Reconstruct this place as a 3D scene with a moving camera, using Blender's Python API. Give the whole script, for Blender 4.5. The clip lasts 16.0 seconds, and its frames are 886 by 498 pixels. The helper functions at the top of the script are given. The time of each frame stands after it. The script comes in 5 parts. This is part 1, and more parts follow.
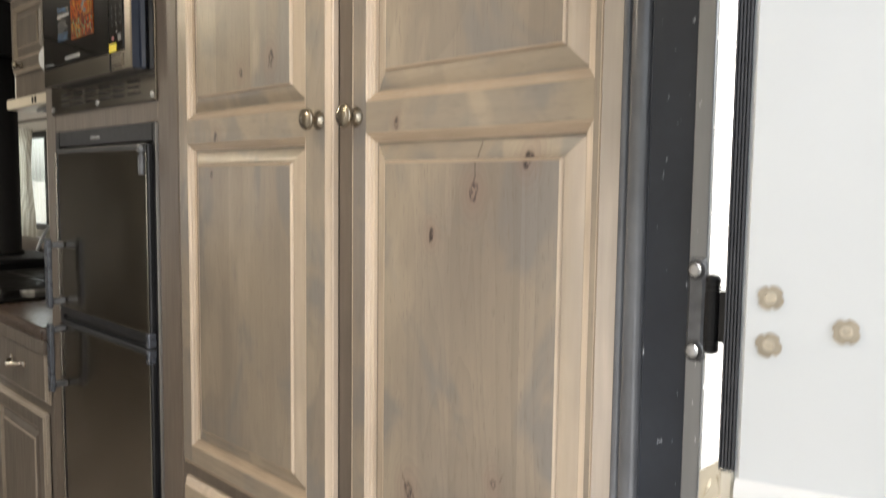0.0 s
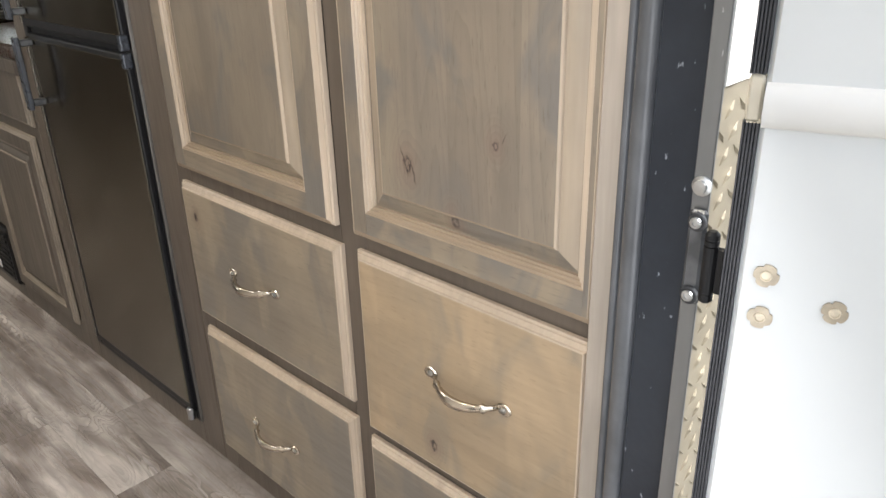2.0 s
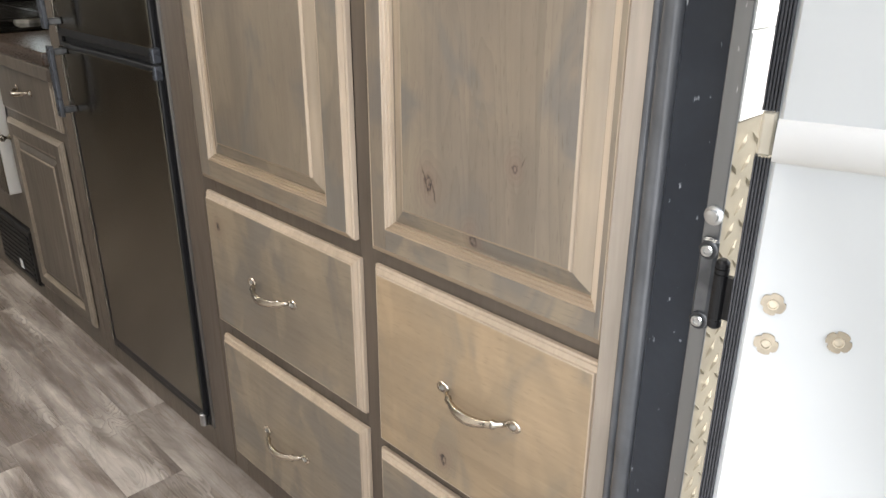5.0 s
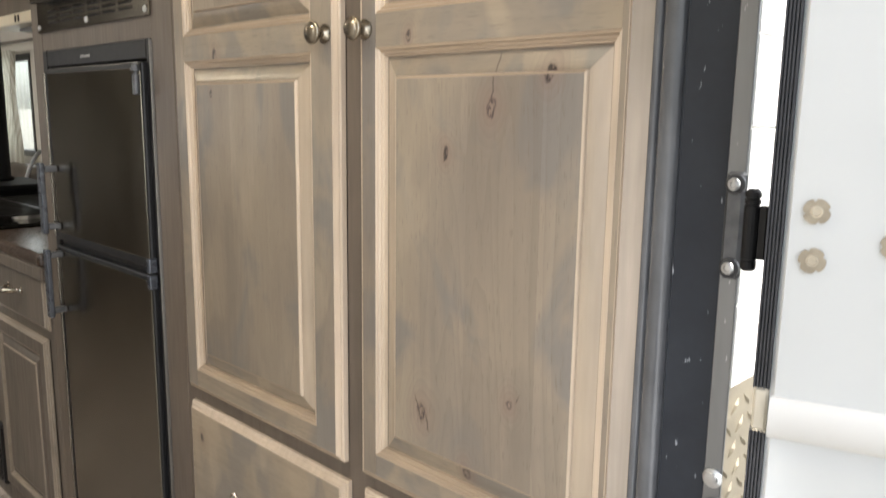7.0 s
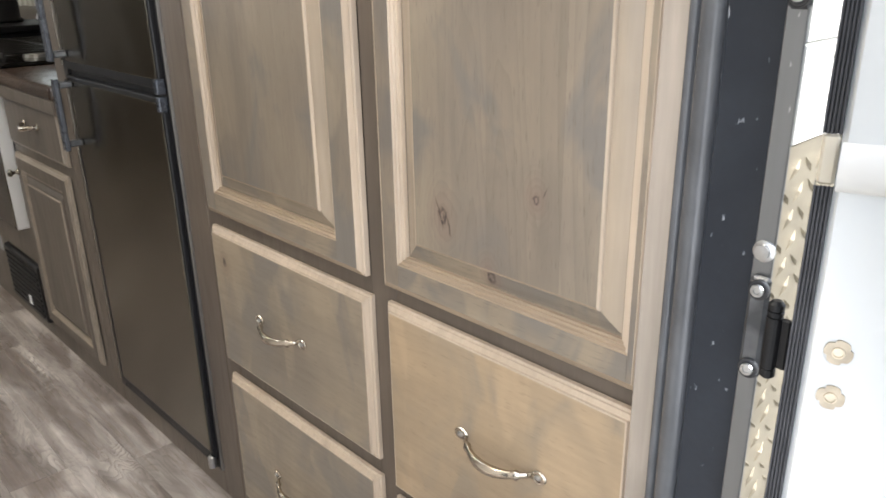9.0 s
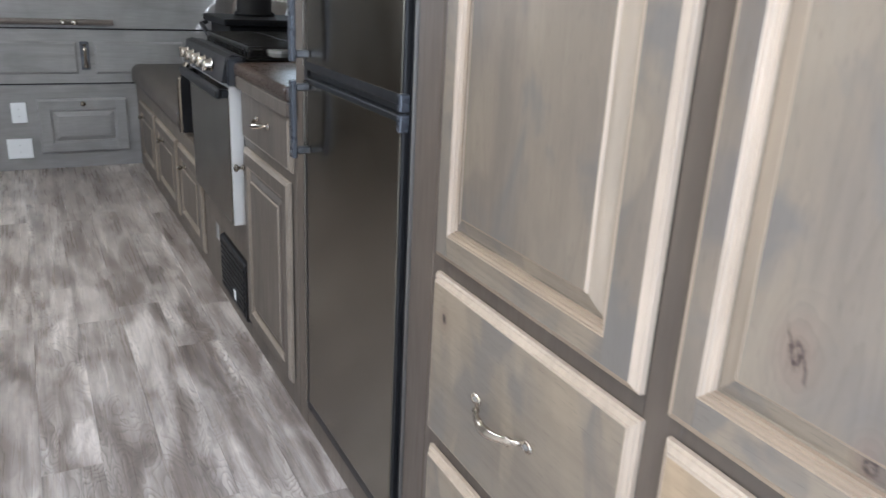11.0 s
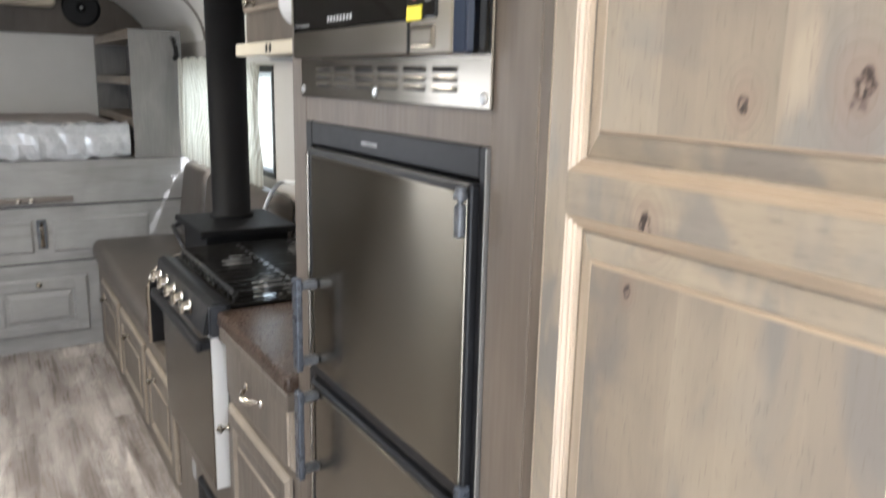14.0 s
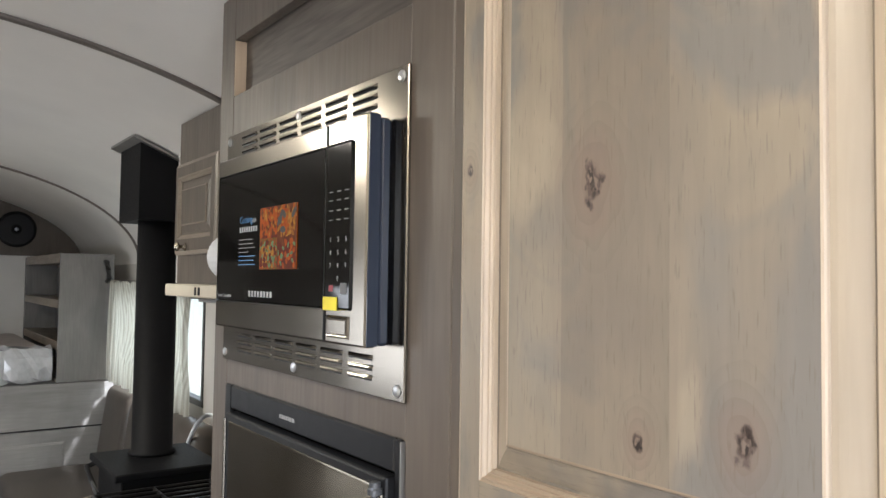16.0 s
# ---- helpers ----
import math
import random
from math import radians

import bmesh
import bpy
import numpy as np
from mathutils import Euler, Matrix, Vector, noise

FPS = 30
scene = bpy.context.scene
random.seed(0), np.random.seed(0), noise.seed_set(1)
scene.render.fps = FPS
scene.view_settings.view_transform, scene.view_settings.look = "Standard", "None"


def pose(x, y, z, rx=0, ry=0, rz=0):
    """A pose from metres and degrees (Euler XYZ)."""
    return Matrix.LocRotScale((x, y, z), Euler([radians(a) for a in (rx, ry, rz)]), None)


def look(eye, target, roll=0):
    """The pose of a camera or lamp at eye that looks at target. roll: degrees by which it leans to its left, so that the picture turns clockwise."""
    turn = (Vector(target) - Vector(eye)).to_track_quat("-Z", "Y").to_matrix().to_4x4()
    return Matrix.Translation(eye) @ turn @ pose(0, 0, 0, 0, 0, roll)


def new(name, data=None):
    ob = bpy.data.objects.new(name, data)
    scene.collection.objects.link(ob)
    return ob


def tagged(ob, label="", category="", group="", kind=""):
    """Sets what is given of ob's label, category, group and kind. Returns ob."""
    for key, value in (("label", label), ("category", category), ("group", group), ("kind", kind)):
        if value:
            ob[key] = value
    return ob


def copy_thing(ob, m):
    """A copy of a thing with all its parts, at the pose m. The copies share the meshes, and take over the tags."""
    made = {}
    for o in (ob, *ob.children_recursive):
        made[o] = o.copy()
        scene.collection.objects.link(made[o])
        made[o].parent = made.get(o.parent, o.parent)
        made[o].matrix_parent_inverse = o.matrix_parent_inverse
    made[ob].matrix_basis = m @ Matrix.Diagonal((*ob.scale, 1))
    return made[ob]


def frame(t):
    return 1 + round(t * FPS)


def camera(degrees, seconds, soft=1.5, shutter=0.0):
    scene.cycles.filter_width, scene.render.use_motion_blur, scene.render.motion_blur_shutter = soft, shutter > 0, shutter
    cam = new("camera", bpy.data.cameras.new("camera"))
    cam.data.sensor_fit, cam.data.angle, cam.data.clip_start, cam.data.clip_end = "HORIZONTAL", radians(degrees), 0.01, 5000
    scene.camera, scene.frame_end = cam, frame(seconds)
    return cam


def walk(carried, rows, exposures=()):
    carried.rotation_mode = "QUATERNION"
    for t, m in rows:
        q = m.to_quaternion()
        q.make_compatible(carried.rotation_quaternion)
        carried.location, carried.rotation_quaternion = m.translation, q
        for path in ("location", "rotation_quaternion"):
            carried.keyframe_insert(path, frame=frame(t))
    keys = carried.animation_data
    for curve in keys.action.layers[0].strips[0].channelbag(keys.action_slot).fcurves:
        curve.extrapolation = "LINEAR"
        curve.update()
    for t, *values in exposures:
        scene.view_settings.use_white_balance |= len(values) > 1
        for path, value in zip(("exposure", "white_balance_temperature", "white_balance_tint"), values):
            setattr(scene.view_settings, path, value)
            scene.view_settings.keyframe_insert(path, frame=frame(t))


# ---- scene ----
# A travel trailer, entered by its rear door. z = 0 is the trailer's floor, x runs along it (forward is -x), y across.
cam = camera(60.1, 16.0, shutter=0.35)
PATH = [
    (0, (0.034, 0.042, 1.311), (-1.368, 1.458, 1.146), 0.7),
    (0.5, (0.023, 0.059, 1.255), (-1.352, 1.442, 0.813), -0.3),
    (1, (0.016, 0.07, 1.221), (-1.314, 1.422, 0.585), -1.0),
    (1.5, (0.008, 0.061, 1.206), (-1.286, 1.394, 0.464), -1.2),
    (2, (-0.001, 0.069, 1.2), (-1.279, 1.377, 0.391), -1.5),
    (2.5, (-0.002, 0.072, 1.196), (-1.271, 1.364, 0.348), -1.6),
    (3, (0.004, 0.072, 1.194), (-1.262, 1.354, 0.326), -1.5),
    (5.3, (0.012, 0.045, 1.216), (-1.312, 1.35, 0.479), 0.4),
    (5.5, (0.011, 0.045, 1.219), (-1.32, 1.357, 0.507), 0.4),
    (6, (0.006, 0.047, 1.229), (-1.346, 1.38, 0.601), 0.6),
    (6.5, (0.004, 0.048, 1.252), (-1.363, 1.405, 0.713), 0.3),
    (7, (-0.006, 0.038, 1.295), (-1.372, 1.457, 0.949), 0.8),
    (7.2, (-0.01, 0.039, 1.302), (-1.373, 1.474, 1.013), 0.8),
    (7.5, (-0.015, 0.033, 1.296), (-1.366, 1.488, 1.051), 1.2),
    (8, (-0.03, 0.05, 1.253), (-1.327, 1.5, 0.791), -0.3),
    (8.1, (-0.034, 0.054, 1.242), (-1.313, 1.495, 0.707), -0.5),
    (8.2, (-0.034, 0.055, 1.228), (-1.298, 1.483, 0.626), -0.9),
    (10.3, (-0.124, 0.17, 1.184), (-1.706, 1.176, 0.488), 1.8),
    (10.5, (-0.198, 0.168, 1.181), (-1.802, 1.154, 0.507), 2.3),
    (11, (-0.35, 0.188, 1.177), (-2.003, 1.097, 0.512), 3.0),
    (11.5, (-0.522, 0.238, 1.162), (-2.25, 0.963, 0.462), 4.9),
    (11.8, (-0.643, 0.296, 1.249), (-2.379, 0.907, 0.466), 4.3),
    (12, (-0.68, 0.305, 1.281), (-2.402, 0.912, 0.465), 6.1),
    (12.2, (-0.7, 0.311, 1.321), (-2.393, 0.917, 0.446), 4.9),
    (12.5, (-0.752, 0.286, 1.333), (-2.393, 0.987, 0.428), 4.7),
    (13, (-0.799, 0.232, 1.372), (-2.363, 1.094, 0.472), 4.5),
    (13.5, (-0.785, 0.225, 1.435), (-2.409, 1.152, 0.724), 3.3),
    (14, (-0.765, 0.241, 1.513), (-2.432, 1.259, 1.083), 1.3),
    (14.5, (-0.758, 0.267, 1.578), (-2.413, 1.38, 1.424), 0.9),
    (15, (-0.75, 0.266, 1.614), (-2.389, 1.412, 1.612), 0.7),
    (15.5, (-0.75, 0.268, 1.621), (-2.381, 1.425, 1.685), 0.7),
    (16, (-0.755, 0.269, 1.623), (-2.38, 1.432, 1.709), 0.8),
]
EXPOSURES = [(0, 1.58, 6550, 10), (1.5, 1.5, 6300, 10), (6.0, 1.56, 6300, 10), (7.2, 1.6, 6450, 10), (8.2, 1.6, 6450, 10), (10.5, 1.86, 5400, 10), (11.5, 2.08, 5350, 10), (12.0, 2.3, 5450, 10), (12.5, 2.53, 5550, 10), (13.2, 2.54, 5550, 10), (14.2, 2.42, 5800, 10), (15, 2.08, 5900, 10), (16, 2.0, 5850, 10)]
walk(cam, [(t, look(eye, target, roll)) for t, eye, target, roll in PATH], EXPOSURES)

# ---- light ----
world = bpy.data.worlds.new("sky")
scene.world = world
world.use_nodes = True
wt = world.node_tree
sky = wt.nodes.new("ShaderNodeTexSky")
sky.sky_type, sky.sun_disc = "NISHITA", False
sky.sun_elevation, sky.sun_rotation, sky.dust_density = radians(44), radians(62), 2.5
veil = wt.nodes.new("ShaderNodeHueSaturation")  # thin cloud greys the blue
veil.inputs["Saturation"].default_value = 0.35
wt.links.new(sky.outputs[0], veil.inputs["Color"])
wt.links.new(veil.outputs[0], wt.nodes["Background"].inputs[0])
wt.nodes["Background"].inputs[1].default_value = 0.15


MID, HALF, SPRING, RISE = 0.10, 1.28, 1.70, 0.54  # the vaulted ceiling's middle, half width, springing and rise


def vault(y):
    return SPRING + RISE * math.sqrt(max(0.0, 1 - ((y - MID) / HALF) ** 2))


def lamp(name, kind, energy, m, colour=(1, 1, 1), **settings):
    data = bpy.data.lights.new(name, kind)
    data.energy, data.color = energy, colour
    if kind == "AREA":
        data.shape, data.size, data.size_y = "RECTANGLE", settings["w"], settings["h"]
    if kind == "SUN":
        data.angle = settings["angle"]
    ob = new(name, data)
    ob.matrix_world = m
    return ob


# a hazy sun, high behind the open door, that falls on the siding and leaves the door's inner skin in open shade
lamp("sun", "SUN", 2.4, look((7.3, 3.9, 8.0), (0, 0, 0)), (1.0, 0.96, 0.9), angle=radians(4))
# daylight through the side windows and the door
lamp("window_daylight", "AREA", 0.9, look((-4.7, 1.365, 1.32), (-4.7, 0, 1.2)), (0.93, 1.0, 0.97), w=1.15, h=0.42)
# the west window is unseen, its lamp added to brighten the floor
lamp("far_window_daylight", "AREA", 4.2, look((-3.9, -1.10, 1.32), (-3.6, 0.6, 0.4)), (1.0, 0.98, 0.96), w=1.5, h=0.6)
lamp("door_daylight", "AREA", 2.4, look((-0.30, 0.24, 1.15), (-1.9, 0.48, 0.40)), (0.98, 0.98, 1.0), w=0.5, h=1.6)
# fill lamp over the aisle to brighten the floor, as from an unseen roof vent
vent = lamp("vent_daylight", "AREA", 1.0, look((-1.95, 0.18, vault(0.18) - 0.03), (-1.95, 0.181, 0)), (0.97, 0.98, 1.0), w=0.34, h=0.34)
vent.data.spread = radians(95)
# lamps set in the ceiling along the aisle
for lx, ly, watts in ((-0.95, 0.04, 2.2), (-3.4, -0.235, 3.2), (-3.4, -0.165, 3.2)):
    lamp("ceiling_lamp", "AREA", watts, look((lx, ly, vault(ly) - 0.034), (lx, ly + 0.001, 0)), (1.0, 0.88, 0.68), w=0.16, h=0.022)


# ---- materials ----
def mat(name, colour, rough=0.5, metal=0.0, bump=0.0, scale=60.0, vary=0.0, vscale=4.0, stretch=(1, 1, 1), second=None,
        coat=0.0, random_tone=0.0, spec=0.5, scuff=None, brushed=0.0, buckle=0.0):
    """A surface with coarse and fine variation of its colour, uneven gloss and fine relief."""
    m = bpy.data.materials.new(name)
    m.use_nodes = True
    nt = m.node_tree
    n, l = nt.nodes, nt.links
    b = n["Principled BSDF"]
    b.inputs["Roughness"].default_value, b.inputs["Metallic"].default_value = rough, metal
    b.inputs["Coat Weight"].default_value = coat
    b.inputs["Specular IOR Level"].default_value = spec
    co = n.new("ShaderNodeTexCoord")
    mp = n.new("ShaderNodeMapping")
    mp.inputs["Scale"].default_value = stretch
    l.new(co.outputs["Object"], mp.inputs[0])
    big = n.new("ShaderNodeTexNoise")
    big.inputs["Scale"].default_value, big.inputs["Detail"].default_value = vscale, 5
    l.new(mp.outputs[0], big.inputs["Vector"])
    fine = n.new("ShaderNodeTexNoise")
    fine.inputs["Scale"].default_value, fine.inputs["Detail"].default_value = scale, 4
    l.new(mp.outputs[0], fine.inputs["Vector"])
    mix = n.new("ShaderNodeMix")
    mix.data_type = "RGBA"
    other = second or tuple(c * (1 - vary) for c in colour)
    mix.inputs["A"].default_value, mix.inputs["B"].default_value = (*colour, 1), (*other, 1)
    ramp = n.new("ShaderNodeMapRange")
    ramp.inputs["From Min"].default_value, ramp.inputs["From Max"].default_value = 0.35, 0.65
    l.new(big.outputs["Fac"], ramp.inputs["Value"])
    l.new(ramp.outputs[0], mix.inputs["Factor"])
    speck = n.new("ShaderNodeMix")
    speck.data_type, speck.blend_type = "RGBA", "MULTIPLY"
    speck.inputs["Factor"].default_value = 0.5 * vary
    l.new(mix.outputs["Result"], speck.inputs["A"])
    l.new(fine.outputs["Fac"], speck.inputs["B"])
    out = speck.outputs["Result"]
    if random_tone:
        info = n.new("ShaderNodeObjectInfo")
        tone = n.new("ShaderNodeMapRange")
        tone.inputs["To Min"].default_value, tone.inputs["To Max"].default_value = 1 - random_tone, 1 + random_tone
        l.new(info.outputs["Random"], tone.inputs["Value"])
        hsv = n.new("ShaderNodeHueSaturation")
        l.new(tone.outputs[0], hsv.inputs["Value"])
        l.new(out, hsv.inputs["Color"])
        out = hsv.outputs[0]
    if brushed:
        # brushed level: highlights draw out upright
        tangent = n.new("ShaderNodeTangent")
        tangent.direction_type, tangent.axis = "RADIAL", "Z"
        l.new(tangent.outputs[0], b.inputs["Tangent"])
        b.inputs["Anisotropic"].default_value, b.inputs["Anisotropic Rotation"].default_value = brushed, 0.25
    if scuff:
        sm = n.new("ShaderNodeMapping")
        sm.inputs["Scale"].default_value = (1, 1, 0.4)
        l.new(co.outputs["Object"], sm.inputs[0])
        marks = n.new("ShaderNodeTexNoise")
        marks.inputs["Scale"].default_value, marks.inputs["Detail"].default_value = 150, 9
        l.new(sm.outputs[0], marks.inputs["Vector"])
        cut = n.new("ShaderNodeMapRange")
        cut.inputs["From Min"].default_value, cut.inputs["From Max"].default_value = 0.69, 0.73
        l.new(marks.outputs["Fac"], cut.inputs["Value"])
        worn = n.new("ShaderNodeMix")
        worn.data_type = "RGBA"
        worn.inputs["B"].default_value = (*scuff, 1)
        l.new(cut.outputs[0], worn.inputs["Factor"])
        l.new(out, worn.inputs["A"])
        out = worn.outputs["Result"]
    l.new(out, b.inputs["Base Color"])
    rr = n.new("ShaderNodeMapRange")
    rr.inputs["To Min"].default_value, rr.inputs["To Max"].default_value = rough * 0.8, min(1, rough * 1.2)
    l.new(fine.outputs["Fac"], rr.inputs["Value"])
    l.new(rr.outputs[0], b.inputs["Roughness"])
    if bump:
        bp = n.new("ShaderNodeBump")
        bp.inputs["Strength"].default_value, bp.inputs["Distance"].default_value = bump, 0.002
        l.new(fine.outputs["Fac"], bp.inputs["Height"])
        l.new(bp.outputs[0], b.inputs["Normal"])
        if buckle:
            # thin sheet that is not quite flat
            slow = n.new("ShaderNodeTexNoise")
            slow.inputs["Scale"].default_value, slow.inputs["Detail"].default_value = 3.5, 1
            l.new(co.outputs["Object"], slow.inputs["Vector"])
            sheet = n.new("ShaderNodeBump")
            sheet.inputs["Strength"].default_value, sheet.inputs["Distance"].default_value = buckle, 0.02
            l.new(slow.outputs["Fac"], sheet.inputs["Height"])
            l.new(sheet.outputs[0], bp.inputs["Normal"])
    return m


# knots in the pantry's alder: x, z, radius
KNOTS = [(-1.245, 1.388, 0.008), (-0.610, 1.304, 0.009), (-0.684, 1.246, 0.006), (-0.642, 0.825, 0.007), (-0.724, 0.890, 0.009),
         (-1.064, 1.513, 0.009), (-1.205, 1.709, 0.012), (-1.347, 0.651, 0.006), (-0.525, 1.345, 0.008), (-0.755, 1.396, 0.005),
         (-1.08, 1.87, 0.008), (-1.155, 1.50, 0.006), (-0.692, 0.439, 0.007), (-1.261, 1.325, 0.004), (-0.569, 0.944, 0.006), (-1.374, 1.737, 0.005)]
# checks split along the grain: x at the foot, lean, z from, z to
CHECKS = [(-0.610, 0.09, 1.310, 1.374), (-0.722, -0.35, 0.872, 0.915), (-0.708, -0.30, 0.862, 0.900), (-0.560, 0.5, 0.945, 0.962)]


def wood(name, pale, mid, dark, along=2, rough=0.42, knots=(), stave=0.0, blotch=1.0, grain_amount=0.3, ring_amount=0.5, patch=None, grain_size=(130, 0.07),
         ring_size=(9, 0.16), stain_stretch=(1, 1, 0.7), figure=0.0, tone=0.0, figure_size=(5.0, 0.13)):
    """Stained timber: long grain, growth rings, blotches of stain, glued staves and knots."""
    m = bpy.data.materials.new(name)
    m.use_nodes = True
    nt = m.node_tree
    n, l = nt.nodes, nt.links
    b = n["Principled BSDF"]

    def math_node(op, a, c):
        k = n.new("ShaderNodeMath")
        k.operation = op
        for socket, v in zip(k.inputs, (a, c)):
            if isinstance(v, (int, float)):
                socket.default_value = v
            else:
                l.new(v, socket)
        return k.outputs[0]

    def noise_at(scale_vector, scale, detail=5, distort=0.0):
        mp = n.new("ShaderNodeMapping")
        mp.inputs["Scale"].default_value = scale_vector
        l.new(where, mp.inputs[0])
        t = n.new("ShaderNodeTexNoise")
        t.inputs["Scale"].default_value, t.inputs["Detail"].default_value = scale, detail
        t.inputs["Distortion"].default_value = distort
        l.new(mp.outputs[0], t.inputs["Vector"])
        return t.outputs["Fac"]

    def ranged(v, a, c, lo=0.0, hi=1.0):
        r = n.new("ShaderNodeMapRange")
        for key, x in (("From Min", a), ("From Max", c), ("To Min", lo), ("To Max", hi)):
            r.inputs[key].default_value = x
        l.new(v, r.inputs["Value"])
        return r.outputs[0]

    def mixed(fac, a, c, kind="MIX"):
        k = n.new("ShaderNodeMix")
        k.data_type, k.blend_type = "RGBA", kind
        for key, v in (("Factor", fac), ("A", a), ("B", c)):
            if isinstance(v, (int, float)):
                k.inputs[key].default_value = v
            elif isinstance(v, tuple):
                k.inputs[key].default_value = (*v, 1)
            else:
                l.new(v, k.inputs[key])
        return k.outputs["Result"]

    geo = n.new("ShaderNodeNewGeometry")
    where = geo.outputs["Position"]
    info = n.new("ShaderNodeObjectInfo")
    shift = n.new("ShaderNodeVectorMath")
    shift.operation = "ADD"
    l.new(where, shift.inputs[0])
    l.new(math_node("MULTIPLY", info.outputs["Random"], 7.0), shift.inputs[1])
    plain = where
    where = shift.outputs[0]
    vec = [1.0, 1.0, 1.0]
    vec[along] = grain_size[1]
    grain = noise_at(vec, grain_size[0], 6, 0.3)
    vec[along] = ring_size[1]
    rings = noise_at(vec, ring_size[0], 3, 1.2)
    stain = noise_at(stain_stretch, 5.5 * blotch, 4, 0.5)
    col = mixed(ranged(stain, 0.36, 0.66), mid, pale)
    if patch:
        # cloudy patches where the stain took differently
        cloud = noise_at((1, 1, 0.6), 8.0, 4, 0.9)
        col = mixed(ranged(cloud, 0.49, 0.60, 0.0, 0.85), col, patch)
        cloud = noise_at((1.3, 1, 0.55), 6.5, 3, 0.5)
        col = mixed(ranged(cloud, 0.54, 0.61, 0.0, 0.65), col, tuple(1.12 * c for c in pale))
        # short open pores
        vec = [1.0, 1.0, 1.0]
        vec[along] = 0.10
        col = mixed(ranged(noise_at(vec, 420, 2), 0.60, 0.72, 0.0, 0.45), col, dark)
    col = mixed(ranged(rings, 0.50, 0.72, 0.0, ring_amount), col, dark)
    col = mixed(ranged(grain, 0.3, 0.75, 0.0, grain_amount), col, dark)
    if figure:
        # the arched figure of a flat-sawn board
        vec[along] = figure_size[1]
        arched = noise_at(vec, figure_size[0], 2, 0.6)
        bands = math_node("FRACT", math_node("MULTIPLY", arched, 17.0), 0)
        bands = math_node("POWER", bands, 3.0)
        where_figured = ranged(noise_at(vec, figure_size[0] * 0.5, 2), 0.42, 0.58, 0.25, 1.0)
        col = mixed(math_node("MULTIPLY", math_node("MULTIPLY", bands, where_figured), figure), col, dark)
    if stave:
        sep = n.new("ShaderNodeSeparateXYZ")
        l.new(where, sep.inputs[0])
        index = math_node("FLOOR", math_node("DIVIDE", sep.outputs[0], stave), 0)
        white = n.new("ShaderNodeTexWhiteNoise")
        white.noise_dimensions = "1D"
        l.new(index, white.inputs["W"])
        col = mixed(ranged(white.outputs["Value"], 0, 1, 0.0, 0.42), col, dark)
    if tone:
        col = mixed(ranged(info.outputs["Random"], 0, 1, 0.0, tone), col, mid)
        lighter = math_node("FRACT", math_node("MULTIPLY", info.outputs["Random"], 7.31), 0)
        col = mixed(ranged(lighter, 0.3, 1.0, 0.0, tone * 0.8), col, dark)
    ragged = noise_at((1, 1, 0.8), 70, 3) if knots else None
    splinter = noise_at((1, 1, 0.45), 190, 3, 0.6) if knots else None
    for x, z, r in knots:
        off = n.new("ShaderNodeVectorMath")
        off.operation = "MULTIPLY_ADD"
        off.inputs[1].default_value, off.inputs[2].default_value = (1, 0, 0.62), (-x, 0, -0.62 * z)
        l.new(plain, off.inputs[0])
        size = n.new("ShaderNodeVectorMath")
        size.operation = "LENGTH"
        l.new(off.outputs[0], size.inputs[0])
        far = math_node("ADD", size.outputs["Value"], math_node("MULTIPLY", math_node("SUBTRACT", ragged, 0.5), r * 2.6))
        curls = math_node("POWER", math_node("FRACT", math_node("DIVIDE", math_node("ADD", size.outputs["Value"], math_node("MULTIPLY", stain, r * 6)), r * 0.9), 0), 2.0)
        col = mixed(math_node("MULTIPLY", curls, ranged(size.outputs["Value"], r * 1.2, r * 5.5, 0.34, 0.0)), col, dark)
        col = mixed(ranged(far, r * 0.6, r * 3.2, 0.42, 0.0), col, (0.19, 0.125, 0.098))
        rim = math_node("MULTIPLY", ranged(far, r * 0.35, r * 0.55, 0.0, 1.0), ranged(far, r * 0.6, r * 0.95, 0.7, 0.0))
        col = mixed(rim, col, (0.045, 0.028, 0.022))
        col = mixed(math_node("MULTIPLY", ranged(far, r * 0.55, r * 1.0, 0.95, 0.0), ranged(splinter, 0.48, 0.57)), col, (0.02, 0.013, 0.011))
    for x, lean, z0, z1 in (CHECKS if knots else ()):
        at_z = n.new("ShaderNodeSeparateXYZ")
        l.new(plain, at_z.inputs[0])
        rise = math_node("SUBTRACT", at_z.outputs[2], z0)
        line = math_node("ADD", math_node("MULTIPLY", rise, lean), math_node("MULTIPLY", math_node("SUBTRACT", ragged, 0.5), 0.010))
        off = math_node("ABSOLUTE", math_node("SUBTRACT", math_node("SUBTRACT", at_z.outputs[0], x), line), 0)
        inside = math_node("MULTIPLY", ranged(rise, 0.0, 0.006), ranged(rise, z1 - z0 - 0.012, z1 - z0, 1.0, 0.0))
        col = mixed(math_node("MULTIPLY", ranged(off, 0.0005, 0.0016, 0.85, 0.0), inside), col, (0.05, 0.032, 0.025))
    l.new(col, b.inputs["Base Color"])
    l.new(ranged(grain, 0.2, 0.8, rough * 0.85, rough * 1.25), b.inputs["Roughness"])
    bp = n.new("ShaderNodeBump")
    bp.inputs["Strength"].default_value, bp.inputs["Distance"].default_value = 0.18, 0.001
    l.new(grain, bp.inputs["Height"])
    l.new(bp.outputs[0], b.inputs["Normal"])
    return m


